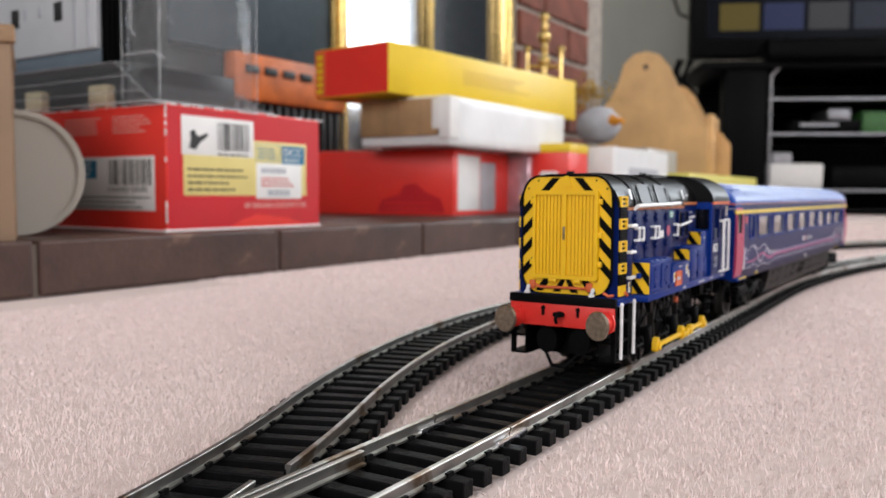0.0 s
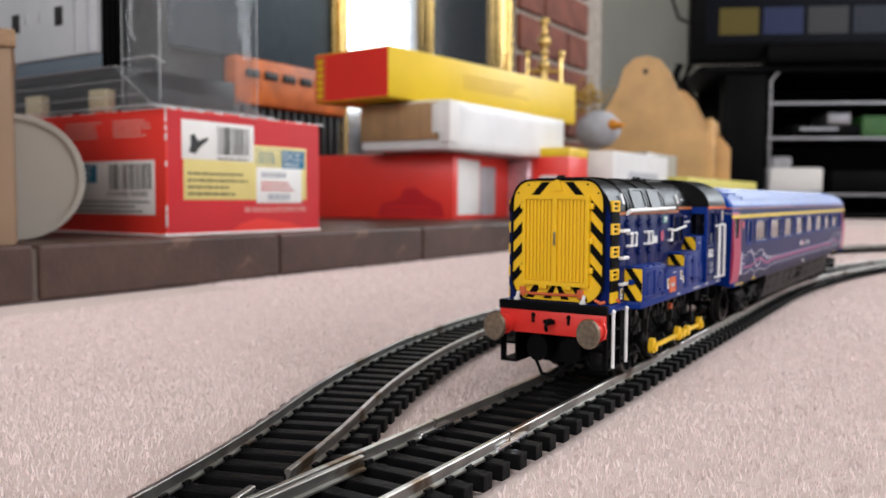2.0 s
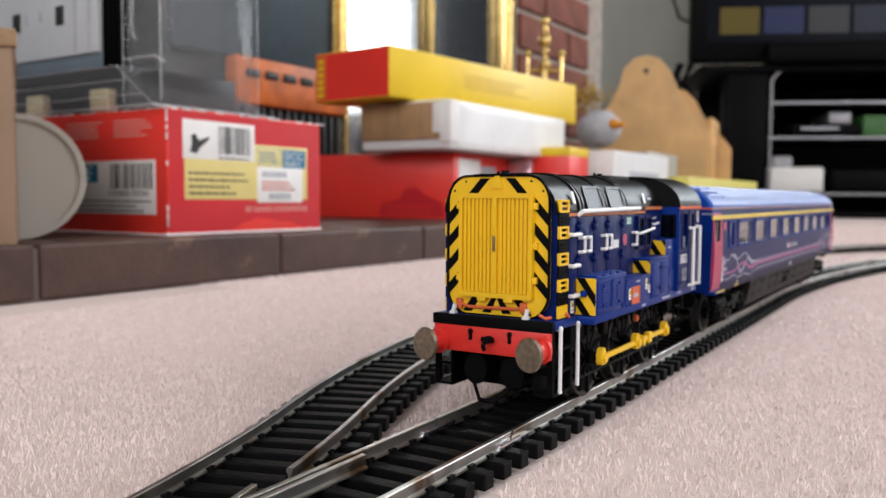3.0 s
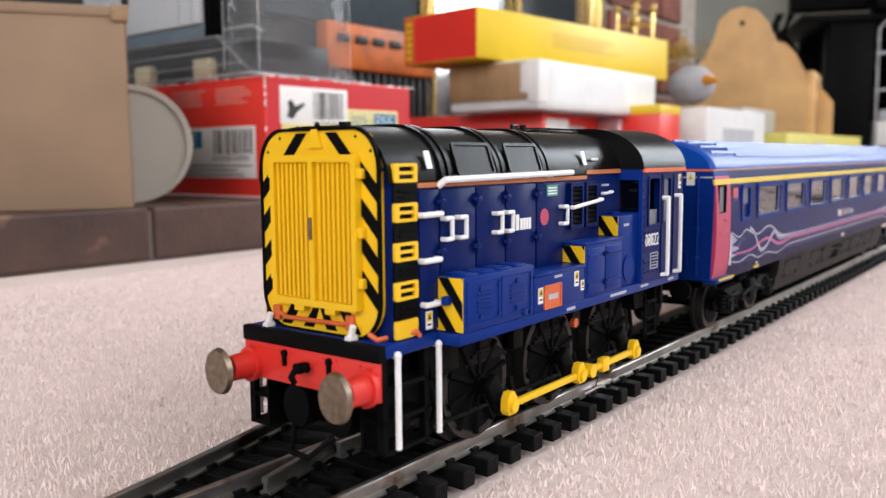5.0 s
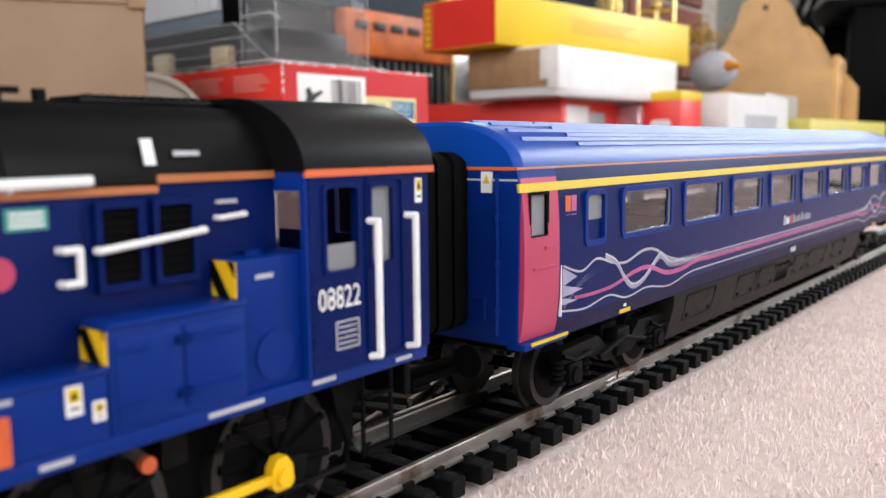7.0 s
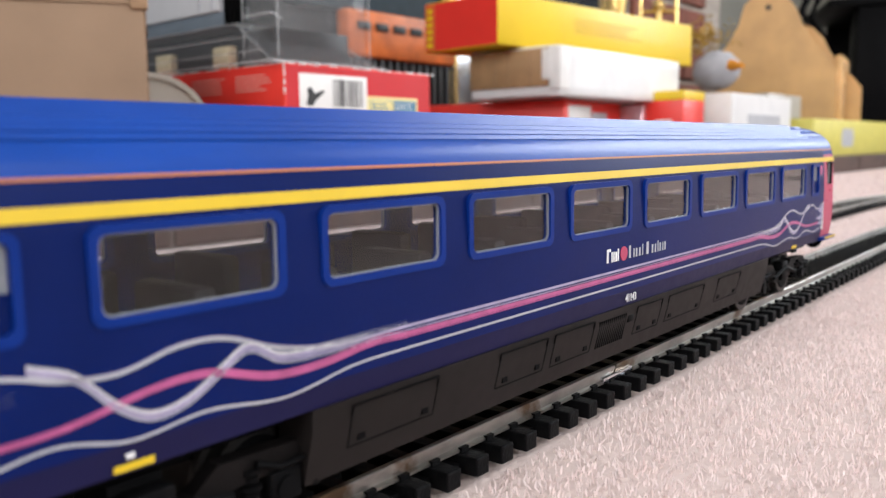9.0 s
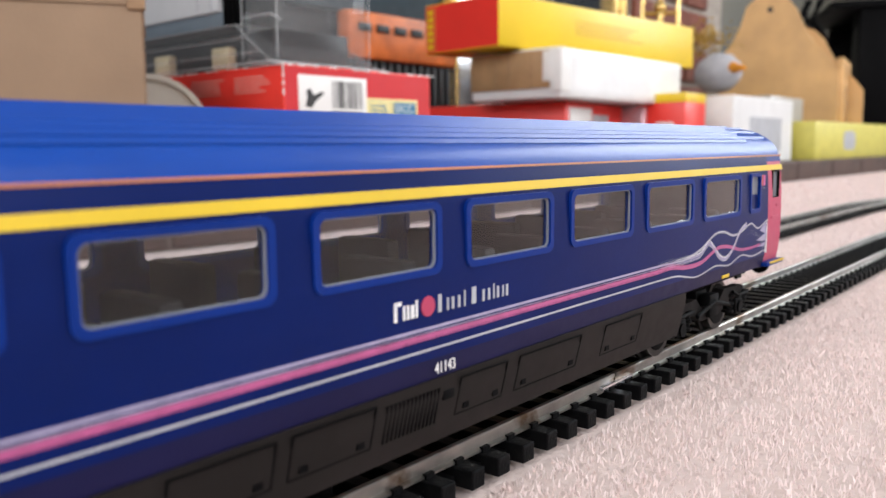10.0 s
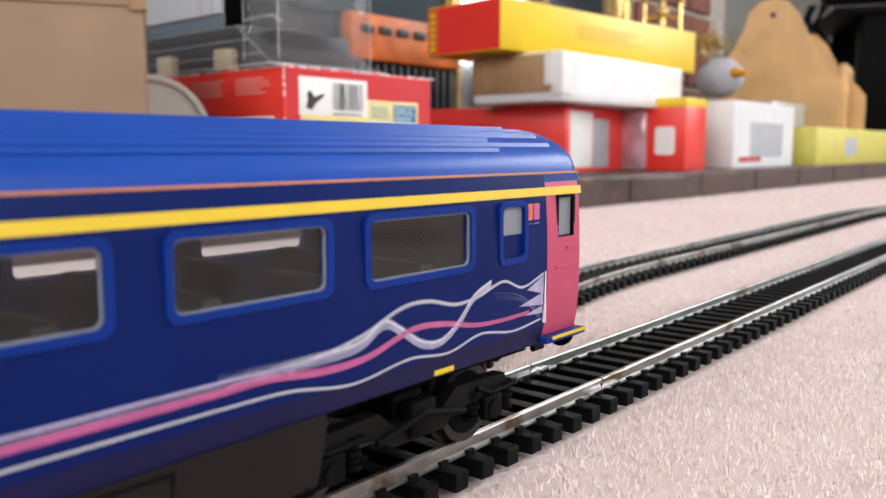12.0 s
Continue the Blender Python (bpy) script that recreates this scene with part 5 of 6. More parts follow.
def red_box():
    # right face gets the darker red, its shade painted into the colour
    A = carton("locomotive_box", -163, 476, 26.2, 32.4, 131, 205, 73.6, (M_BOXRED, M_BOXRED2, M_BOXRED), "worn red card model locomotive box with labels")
    lab = part("white_label", box(B(), -0.1, 0.45, 11, 68, 45, 68, 0.2), M_PAPER, A, "white label with a bar code")
    part("bar_code", bars_on_side(B(), 38, 65, 48.5, 65.5, 22, 0.4, 0.12), M_INK, lab)
    bm = lines_on(B(), 'side', 38, 65, 45.6, 47.6, 1, 0.55)
    part("print", bm, M_INK, lab)
    bm = prism(B(), [(16, 49), (21, 48.2), (24, 52), (31, 57), (30, 58.4), (23, 56), (20, 60), (17, 58.5), (17.6, 54)], 'x', 0.3, 0.56)
    part("dark_motif", bm, M_INK, lab)
    yl = part("yellow_label", box(B(), -0.1, 0.35, 12, 117, 21, 56, 0.2), M_LABELYEL, A, "pale yellow label with black print")
    bm = lines_on(B(), 'side', 15, 62, 24, 40, 4, 0.5, 5, 0.3)
    part("print", bm, M_INK, yl)
    db = part("blue_label", box(B(), 0.1, 0.5, 93, 115, 42, 54), M_LABELBLUE, A)
    text_mesh("lettering", "DCC", 7.2, M_PAPER, db, side_pose(0.55, 94.6, 47.6), "", 0.06, 1.15)
    text_mesh("lettering", "READY", 4.3, M_PAPER, db, side_pose(0.55, 94.8, 43.2), "", 0.06, 1.15)
    bm = ring(B(), rounded(70, 91, 43, 54, 0.4), rounded(70.4, 90.6, 43.4, 53.6, 0.3), 'x', 0.2, 0.45)
    part("print", lines_on(bm, 'side', 72, 90, 45, 53, 3, 0.45, 8), M_LABELBLUE, yl)
    st = part("price_sticker", box(B(), 0.1, 0.6, 70, 112, 19, 42, 0.2), M_PAPER, A, "white price sticker with red print")
    part("print", lines_on(B(), 'side', 74, 110, 27, 34, 3, 0.75, 12), M_REDINK, st)
    part("print", lines_on(B(), 'side', 74, 108, 35.5, 40, 1, 0.75, 2, 0.8), M_GREY, st)
    part("print", lines_on(B(), 'side', 80, 108, 21, 26, 1, 0.75, 6, 0.8), M_GREY, st)
    text_mesh("lettering", "00 GAUGE LOCOMOTIVE", 5.0, M_PALEPRINT, A, side_pose(0.25, 60, 13.2), "", 0.06, 1.0)
    # left face
    lab = part("white_label", box(B(), -92, -10, -0.45, 0.1, 12, 44, 0.2), M_PAPER, A, "white label with a bar code")
    part("bar_code", bars_on_front(B(), -52, -12, 27, 42, 26, -0.4, 0.12, 4), M_INK, lab)
    text_mesh("lettering", "5 010963 430382", 4.6, M_INK, lab, front_pose(-54, -0.5, 22.8), "", 0.05, 1.18)
    part("print", lines_on(B(), 'front', -88, -12, 13.5, 22, 3, 0.55, 7, 0.32), M_INK, lab)
    db = part("blue_label", box(B(), -88, -64, -0.5, -0.1, 31, 42), M_LABELBLUE, A)
    text_mesh("lettering", "DCC", 6.6, M_PAPER, db, front_pose(-86, -0.55, 36.2), "", 0.06, 1.2)
    text_mesh("lettering", "READY", 4.0, M_PAPER, db, front_pose(-86, -0.55, 32), "", 0.06, 1.2)
    bm = B()
    for x0 in (-140, -96, -48):
        lines_on(bm, 'front', x0, x0 + 38, 58, 69, 5, 0.25, int(-x0), 0.35)
    part("print", bm, M_PALEPRINT, A)
    # rubbed white edges
    bm = B()
    rnd = random.Random(11)
    for k in range(22):
        y = rnd.uniform(0, 128)
        box(bm, -0.7, 0.3, y, y + rnd.uniform(1, 7), 72.9, 73.8)
    for k in range(16):
        zz = rnd.uniform(0, 72)
        box(bm, -0.6, 0.25, -0.25, 0.5, zz, zz + rnd.uniform(1, 5))
    for k in range(30):
        x = -rnd.uniform(0, 130)
        box(bm, x, x + rnd.uniform(1, 8), -0.25, 0.6, 73.1, 73.8)
    part("worn_edge", bm, M_PAPER, A)
    bm = prism(B(), [(46, 0.6), (118, 0.6), (100, 6), (72, 9), (58, 6)], 'x', 0.1, 0.9)
    part("crease", bm, M_BOXRED, A)
    part("bottom_flap", box(box(B(), -205, 0.6, -0.8, 131, -0.2, 1.0, 0.3), -3, 1.2, -1.4, 131, -0.2, 1.4, 0.4), M_PAPER, A)


red_box()


def stack():
    R_ = carton("long_red_box", 2, 866, 26.2, 26, 150, 250, 69.5, (M_BOXRED, M_BOXRED, M_BOXRED), "glossy red card box with white end label")
    part("white_label", box(B(), -0.1, 0.5, 10, 66, 5, 64, 0.3), M_PAPER, R_, "blank white label")
    part("grey_flap", box(B(), -0.1, 0.4, 68, 110, 4, 58, 0.3), M_GREY, R_)
    bm = prism(B(), [(-92, 3), (-10, 3), (-14, 18), (-32, 24), (-44, 34), (-58, 32), (-64, 22), (-86, 16)], 'y', -0.3, 0.1)
    emb = part("faint_emblem", bm, M_BOXRED2, R_)
    part("print", lines_on(B(), 'front', -82, -16, 6, 18, 2, 0.45, 9, 0.25), M_BOXRED, emb)
    W_ = thing("wrapped_parcel", corner_pose(-2, 822, 97.0, 33), "crumpled white wrapped parcel with brown taped end", "parcel")
    bm = box(B(), -112, 0, 0, 260, 0, 49, 3)
    bmesh.ops.subdivide_edges(bm, edges=bm.edges, cuts=5, use_grid_fill=True)
    for v in bm.verts:
        k = noise.noise(v.co * 0.045) * 3.2 + noise.noise(v.co * 0.13) * 1.3
        v.co += v.co.normalized() * k * 0.6
    part("wrapping", bm, M_WRAP, W_, "", 50)
    bm = box(B(), -111, -13, -2.4, 1.5, 10, 47, 0.8)
    tp = part("taped_end", bm, M_TAPE, W_, "brown parcel tape over the end")
    for x in (-78, -62, -34):
        part("tape_fold", box(B(), x, x + 1.2, -2.9, -2.2, 10, 47), M_CARDDARK, tp)
    part("torn_edge", box(box(B(), -20, -6, -3.2, 0.4, 16, 46, 1.5), -12, 2.6, -2.8, 14, 6, 48, 2), M_PAPER, W_)
    Y_ = carton("yellow_red_box", -62, 822, 147.6, 37.6, 370, 104, 50.5, (M_BOXYEL, M_BOXYEL, M_BOXRED), "yellow card box with red end")
    part("print", lines_on(B(), 'side', 122, 262, 21, 38, 5, 0.3, 21, 0.3), mat("ochre_print", (0.5, 0.29, 0.01), 0.5), Y_)
    bm = box(B(), -103, -88, -0.45, 0.1, 2, 48)
    part("end_band", bm, M_ORANGE, Y_)
    bm = B()
    for k in range(6):
        box(bm, -100, -92, -0.65, -0.3, 5 + k * 7, 9.4 + k * 7)
    part("print", bm, M_BOXYEL, Y_)
    F_ = solid("foil_film", box(B(), -40, 0, 0, 90, 0, 69, 4), M_HAZEFOIL, corner_pose(92, 985, 26.2, 30), "crinkled pink and silver foil film", "film")
    # tray of clear plastic lying over the carpet edge
    T_ = thing("clear_tray", corner_pose(18, 790, 0, 60), "clear plastic blister tray leaning on the hearth", "plastic tray")
    part("sheet", box(B(), -70, 40, 0, 90, 24, 25.2, 0.4), M_CLEAR, T_)
    part("rim", ring(B(), rounded(-70, 40, 0, 90, 8), rounded(-66, 36, 4, 86, 7), 'z', 23, 25.6), M_CLEAR, T_)


stack()


def card_box():
    """Its face looks at the camera; the right edge shows the corrugation."""
    K = thing("cardboard_box", pose(-0.200, 0.380, 0.0262, 0, 0, 27), "plain brown cardboard box with torn corrugated edge", "box")
    part("wall", box(B(), -220, 0, 0, 120, 0, 95, 0.8), M_CARD, K)
    part("flap", box(B(), -221, 1.0, -1.2, 121, 92, 97, 0.8), M_CARD, K)
    bm = B()
    for k in range(44):
        rod(bm, (-0.4, 2, 1.5 + k * 2.1), (0.7, 2, 2.4 + k * 2.1), 0.7, 6)
    part("corrugated_edge", bm, M_CARDDARK, K)
    part("torn_lip", box(B(), -6, 2.2, -2.4, 6, 90, 98, 1.2), M_CARDDARK, K)


card_box()

TUB = thing("round_tub", pose(-0.2245, 0.430, 0.0262 + 0.0325, 88, 0, 22), "frosted plastic round tub lying on its side", "tub")
part("lid", ring(rod(B(), (0, 0, -2.0), (0, 0, 0), 31.0, 48), [(32.4 * math.cos(k * math.pi / 24), 32.4 * math.sin(k * math.pi / 24)) for k in range(48)], [(29.4 * math.cos(k * math.pi / 24), 29.4 * math.sin(k * math.pi / 24)) for k in range(48)], 'z', -3, 2.4), M_TUB, TUB)
part("barrel", rod(B(), (0, 0, -48), (0, 0, -3), 28, 48, 30), M_TUB, TUB)


def clamshell():
    """Clear blister pack with a pale grey model inside, on the red box."""
    K = thing("blister_pack", corner_pose(-168, 470, 100.2, 32.4), "clear plastic blister pack holding a pale grey model", "blister pack")
    d, w = 205, 96
    bm = ring(B(), [(-d, 0), (0, 0), (0, w), (-d, w)], [(-d + 1, 1), (-1, 1), (-1, w - 1), (-d + 1, w - 1)], 'z', 0, 1.2)
    part("flange", bm, M_CLEAREDGE, K)
    bm = B()
    base = [(-d, 4, 0), (-4, 4, 0), (-4, w - 4, 0), (-d, w - 4, 0)]
    up = [(-d, 6, 26), (-42, 6, 26), (-42, w - 14, 26), (-d, w - 14, 26)]
    vb, vu = [bm.verts.new(p) for p in base], [bm.verts.new(p) for p in up]
    for i in range(4):
        bm.faces.new((vb[i], vb[(i + 1) % 4], vu[(i + 1) % 4], vu[i]))
    bm.faces.new(vu)
    part("lower_shell", bm, M_CLEAR, K)
    bm = B()
    for i in range(4):
        path(bm, [base[i], up[i]], 0.35)
        path(bm, [up[i], up[(i + 1) % 4]], 0.3)
    for z in (8.0, 17.0):
        path(bm, [(-d, 4.8, z), (-4 - z * 1.45, 4.8, z)], 0.35)
    path(bm, [(-4, 4, 0.6), (-4, w - 4, 0.6)], 0.6)
    pieces("fold", bm, M_CLEAREDGE, K)
    part("upper_shell", box(B(), -40, -6, 10, w - 10, 0, 92, 5), M_CLEAR, K)
    bm = B()
    for x, y in ((-40, 10), (-6, 10), (-6, w - 10)):
        path(bm, [(x, y, 4), (x, y, 90)], 0.45)
    path(bm, [(-40, 10, 30), (-12, 10, 30), (-6, 14, 26)], 0.8)
    path(bm, [(-30, 9, 90), (-30, 9, 44), (-26, 9, 40)], 0.6)
    pieces("fold", bm, M_CLEAREDGE, K)
    part("model_base", box(B(), -d, -60, 10, 40, 27, 36, 0.8), M_GREYBASE, K, "blue-grey model chassis")
    bd = part("model_body", box(B(), -d, -62, 8, 42, 36, 88, 1.2), M_GREYMODEL, K, "pale grey model body")
    bm = B()
    for x in (-104, -152):
        box(bm, x, x + 8.5, 7.4, 8.4, 56, 68, 0.4)
    part("window_dark", bm, M_INK, bd)
    bm = B()
    for x in (-138, -122):
        box(bm, x, x + 4, 7.5, 8.4, 60, 67, 0.4)
    box(bm, -84, -82, 7.2, 8.4, 38, 70)
    box(bm, -70, -68, 7.2, 8.4, 38, 70)
    part("door_line", bm, M_GREY, bd)
    bm = box(B(), -60, -42, 12, 38, 27, 88, 1)
    for k in range(4):
        box(bm, -60 + k * 5, -58 + k * 5, 10.5, 12, 27, 88)
    part("black_end", bm, M_BLACK, K)
    pieces("foam_block", box(box(B(), -150, -132, 14, 21, 1, 15, 1), -80, -62, 14, 21, 1, 15, 1), mat("cream_foam", (0.5, 0.42, 0.26), 0.9), K)
    part("backing", box(B(), -d, -24, 22, 84, 1, 24, 1), M_SHELF, K)


clamshell()


def far_boxes():
    T = carton("red_tin", 135, 968, 26.2, 30, 62, 60, 82, (M_BOXRED, M_BOXRED, M_BOXRED), "red and yellow box beside the parcels")
    part("band", box(B(), -60.4, 0.4, -0.4, 62, 72, 82.4, 0.5), M_BOXYEL, T)
    part("white_label", prism(B(), rounded(-36, -12, 18, 50, 4), 'y', -0.5, 0.1), M_PAPER, T)
    Wb = carton("long_white_box", 211, 1094, 26.2, 31, 240, 40, 86, (M_PAPER, M_WRAP, M_PAPER), "long white box with grey window film")
    part("grey_print", box(B(), -0.1, 0.5, 60, 190, 14, 60), M_GREY, Wb)
    part("print", lines_on(B(), 'side', 20, 110, 8, 16, 1, 0.7, 4, 0.8), M_REDINK, Wb)
    Cb = thing("clear_box", corner_pose(330, 1330, 26.2, 32), "clear plastic box with grey contents", "plastic box")
    part("case", box(B(), -50, 0, -60, 90, 0, 95, 2), M_TUB, Cb)
    Lb = carton("yellow_green_box", 372, 1316, 26.2, 32.2, 470, 60, 58, (M_LIME, M_LIME, M_LIME), "flat yellow-green card box on the hearth")
    part("print", prism(B(), rounded(150, 220, 14, 44, 12), 'x', 0, 0.4), M_GREY, Lb)
    S = carton("dark_box", 205, 1330, 26.2, 32, 90, 110, 104, (M_CARDDARK, M_CARDDARK, M_CARDDARK), "dark brown box behind the tin")
    # plush bird sitting on it
    bm = B()
    bmesh.ops.create_icosphere(bm, subdivisions=3, radius=1, matrix=Matrix.Translation((0, 0, 0)))
    for v in bm.verts:
        v.co = Vector((v.co.x * 36, v.co.y * 28, v.co.z * 30))
        v.co *= 1 + 0.10 * noise.noise(v.co * 0.06) + 0.05 * noise.noise(v.co * 0.25)
    P_ = thing("plush_bird", pose(0.236, 1.352, 0.160, 0, 0, -20), "white plush bird ornament with an orange beak", "ornament")
    part("body", bm, M_FLUFF, P_, "", 60)
    part("beak", rod(B(), (24, -18, 6), (44, -30, 3), 9, 14, 3), M_BEAK, P_)
    bm = B()
    rnd = random.Random(5)
    for k in range(220):
        a = Vector((rnd.gauss(-10, 18), rnd.gauss(6, 12), rnd.gauss(44, 12)))
        b = a + Vector((rnd.uniform(-9, 9), rnd.uniform(-9, 9), rnd.uniform(-9, 9)))
        rod(bm, a, b, 0.9, 4)
    solid("tinsel", bm, M_TINSEL, pose(0.232, 1.370, 0.170), "clump of gold tinsel above the bird", "decoration", kind="stuff")
    # brass fire-tool stand
    bm = rod(B(), (0, 0, 0), (0, 0, 6), 45, 28, 38)
    st = thing("fire_tool_stand", pose(0.132, 1.215, 0.0262), "polished brass fire tool stand", "fire tools")
    part("base", bm, M_BRASS, st)
    bm = rod(B(), (0, 0, 6), (0, 0, 210), 5, 14)
    for z, r in ((214, 9), (232, 6.5), (248, 10), (262, 6), (276, 7.5)):
        bmesh.ops.create_uvsphere(bm, u_segments=16, v_segments=10, radius=r, matrix=Matrix.Translation((0, 0, z)))
    rod(bm, (0, 0, 210), (0, 0, 276), 4, 12)
    part("pole", bm, M_BRASS, st)
    bm = path(B(), [(-26, 0, 206), (26, 0, 206)], 3)
    for x in (-24, 24):
        rod(bm, (x, -3, 40), (x, -3, 226), 2.6, 10)
        bmesh.ops.create_uvsphere(bm, u_segments=12, v_segments=8, radius=6, matrix=Matrix.Translation((x, -3, 230)))
    part("tool", bm, M_BRASS, st)
    # pine rack
    Rk = thing("pine_rack", pose(0.385, 1.62, 0.0262, 0, 0, -22), "varnished pine rack with a curved back board", "wooden rack")
    back = [(-104, 0), (104, 0), (104, 150), (86, 176), (60, 205), (44, 236), (30, 268), (12, 290), (-12, 298), (-36, 294), (-56, 276), (-66, 240), (-84, 206), (-104, 184)]
    bd = part("back_board", prism(B(), back, 'y', 0, 14), M_PINE, Rk)
    part("hole", rod(B(), (-14, -1, 268), (-14, 1, 268), 5, 16), M_INK, bd)
    second = [(x * 0.95 + 40, z * 0.82) for x, z in back]
    part("front_board", prism(B(), second, 'y', 90, 102), M_PINE, Rk)
    sd = part("side_board", box(B(), 100, 112, 10, 150, 0, 176, 2), M_PINE, Rk)
    part("slot", box(B(), 111.5, 112.6, 40, 130, 140, 166), M_PINEDARK, sd)
    bm = B()
    for k in range(7):
        box(bm, 111.6, 113.4, 36 + k * 14, 46 + k * 14, 10, 128, 1)
    part("slat", bm, M_PINEDARK, sd)


far_boxes()


# ---- television corner ----
def television():
    S = thing("television_stand", pose(0.745, 2.30, 0.0, 0, 0, -6), "black glass television stand with open shelves", "tv stand")
    part("column", box(B(), 0, 112, 0, 80, 0, 392, 6), M_TVBLACK, S)
    part("column", box(B(), 900, 1010, 0, 80, 0, 392, 6), M_TVBLACK, S)
    part("top", box(B(), -70, 1100, -10, 420, 392, 412, 4), M_TVBLACK, S)
    part("back", box(B(), 0, 1010, 400, 412, 0, 392), M_TVBLACK, S)
    for z in (60, 212, 306):
        sh = part("shelf", box(B(), 112, 900, 0, 400, z, z + 8, 1), M_SHELF, S)
        part("edge", box(B(), 112, 900, -2, 0.5, z + 1, z + 7), M_SILVER, sh)
    part("trim", path(B(), [(118, -4, 70), (118, -4, 372), (140, -4, 396), (900, -4, 396)], 4), M_SILVER, S)
    part("foot", box(B(), -40, 1050, -20, 420, 0, 16, 3), M_TVBLACK, S)
    T = thing("television", pose(0.665, 2.36, 0.412, 0, 0, -6), "large black flat television with dark reflecting screen", "television")
    bz = part("bezel", box(B(), 0, 1150, 0, 60, 20, 690, 6), M_TVBLACK, T)
    part("screen", box(B(), 40, 1110, -2, 2, 70, 650), M_SCREEN, T)
    for k, col in enumerate(((0.30, 0.22, 0.03), (0.05, 0.07, 0.22), (0.12, 0.12, 0.13), (0.05, 0.06, 0.10))):
        m = mat("lit_picture", (0.01, 0.01, 0.012), 0.3, spec=0.1)
        b = m.node_tree.nodes["Principled BSDF"]
        b.inputs["Emission Color"].default_value, b.inputs["Emission Strength"].default_value = (*col, 1), 0.35
        part("lit_picture", box(B(), 75 + k * 118, 180 + k * 118, -3, -1.5, 92, 165), m, T)
    part("sound_bar", box(B(), 180, 1000, -110, -30, 0, 52, 10), M_TVBLACK, T)
    part("foot", box(B(), 300, 850, -60, 120, -1, 20, 4), M_TVBLACK, T)
    def item(name, x0, x1, y0, z0, z1, mt, label, cat, bev=4):
        m = pose(0.745, 2.30, 0.0, 0, 0, -6)
        t = thing(name, m @ pose((x0 + x1) / 2 * MM, y0 * MM, z0 * MM), label, cat)
        h = (x1 - x0) / 2
        part("case", box(B(), -h, h, 0, 150, 0, z1 - z0, bev), mt, t)
        return t, h
    item("green_case", 380, 560, 60, 220, 282, M_GREEN, "dark green box on the shelf", "box")
    t, h = item("media_player", 190, 370, 40, 220, 256, M_TVBLACK, "black media player on the shelf", "player")
    part("display", box(B(), -h + 20, h - 60, -1.5, 1, 20, 28), M_SILVER, t)
    item("disc_stack", 290, 350, 60, 256, 292, M_SILVER, "stack of silver cases", "case stack")
    t, h = item("white_console", 120, 270, 20, 68, 138, M_PAPER, "white game console on the lower shelf", "console", 8)
    part("controller", box(B(), -60, -5, 10, 60, 70, 100, 8), M_FLUFF, t)
    item("black_recorder", 300, 520, 40, 68, 130, M_TVBLACK, "black recorder on the lower shelf", "recorder")
    bm = B()
    rnd = random.Random(9)
    for k in range(5):
        p = Vector((640 + rnd.uniform(-30, 60), 2330, 420))
        pts = [tuple(p)]
        for q in range(7):
            p = p + Vector((rnd.uniform(-45, 45), rnd.uniform(-10, 20), -52))
            pts.append(tuple(p))
        path(bm, pts, 5, 6)
    solid("cable", bm, M_TVBLACK, pose(0, 0, 0), "tangle of black cables beside the stand", "cables", kind="stuff")
    bm = path(B(), [(615, 2400, 900), (612, 2400, 640), (640, 2400, 560), (690, 2400, 540)], 4, 6)
    solid("cable", bm, M_TVBLACK, pose(0, 0, 0), "thin black cable hanging on the wall", "cable")


television()


# ---- model railway track ----
BEND, CURVE = 415.0, 960.0       # where the main line leaves the straight, and its radius


def main_line(s):
    if s <= BEND:
        return Vector((s, MAIN)), Vector((1, 0))
    a = (s - BEND) / CURVE
    return Vector((BEND + CURVE * math.sin(a), MAIN + CURVE * (1 - math.cos(a)))), Vector((math.cos(a), math.sin(a)))


TOE, RAD, HALF = -33.0, 438.0, radians(22.5)


def siding(q):
    """Centre of the diverging road at the arc length q from the toe: out, back to parallel, then the far curve."""
    arc = RAD * HALF
    if q < arc:
        a = q / RAD
        return Vector((TOE + RAD * math.sin(a), MAIN - RAD * (1 - math.cos(a)))), Vector((math.cos(a), -math.sin(a)))
    x1, n1 = TOE + RAD * math.sin(HALF), MAIN - RAD * (1 - math.cos(HALF))
    if q < 2 * arc:
        b = HALF - (q - arc) / RAD
        return Vector((x1 + RAD * (math.sin(HALF) - math.sin(b)), n1 - RAD * (math.cos(b) - math.cos(HALF)))), Vector((math.cos(b), -math.sin(b)))
    x2, n2 = x1 + RAD * math.sin(HALF), n1 - RAD * (1 - math.cos(HALF))
    r = q - 2 * arc
    lim = 640 - x2
    if r < lim:
        return Vector((x2 + r, n2)), Vector((1, 0))
    a = (r - lim) / 505.0
    return Vector((640 + 505 * math.sin(a), n2 + 505 * (1 - math.cos(a)))), Vector((math.cos(a), math.sin(a)))


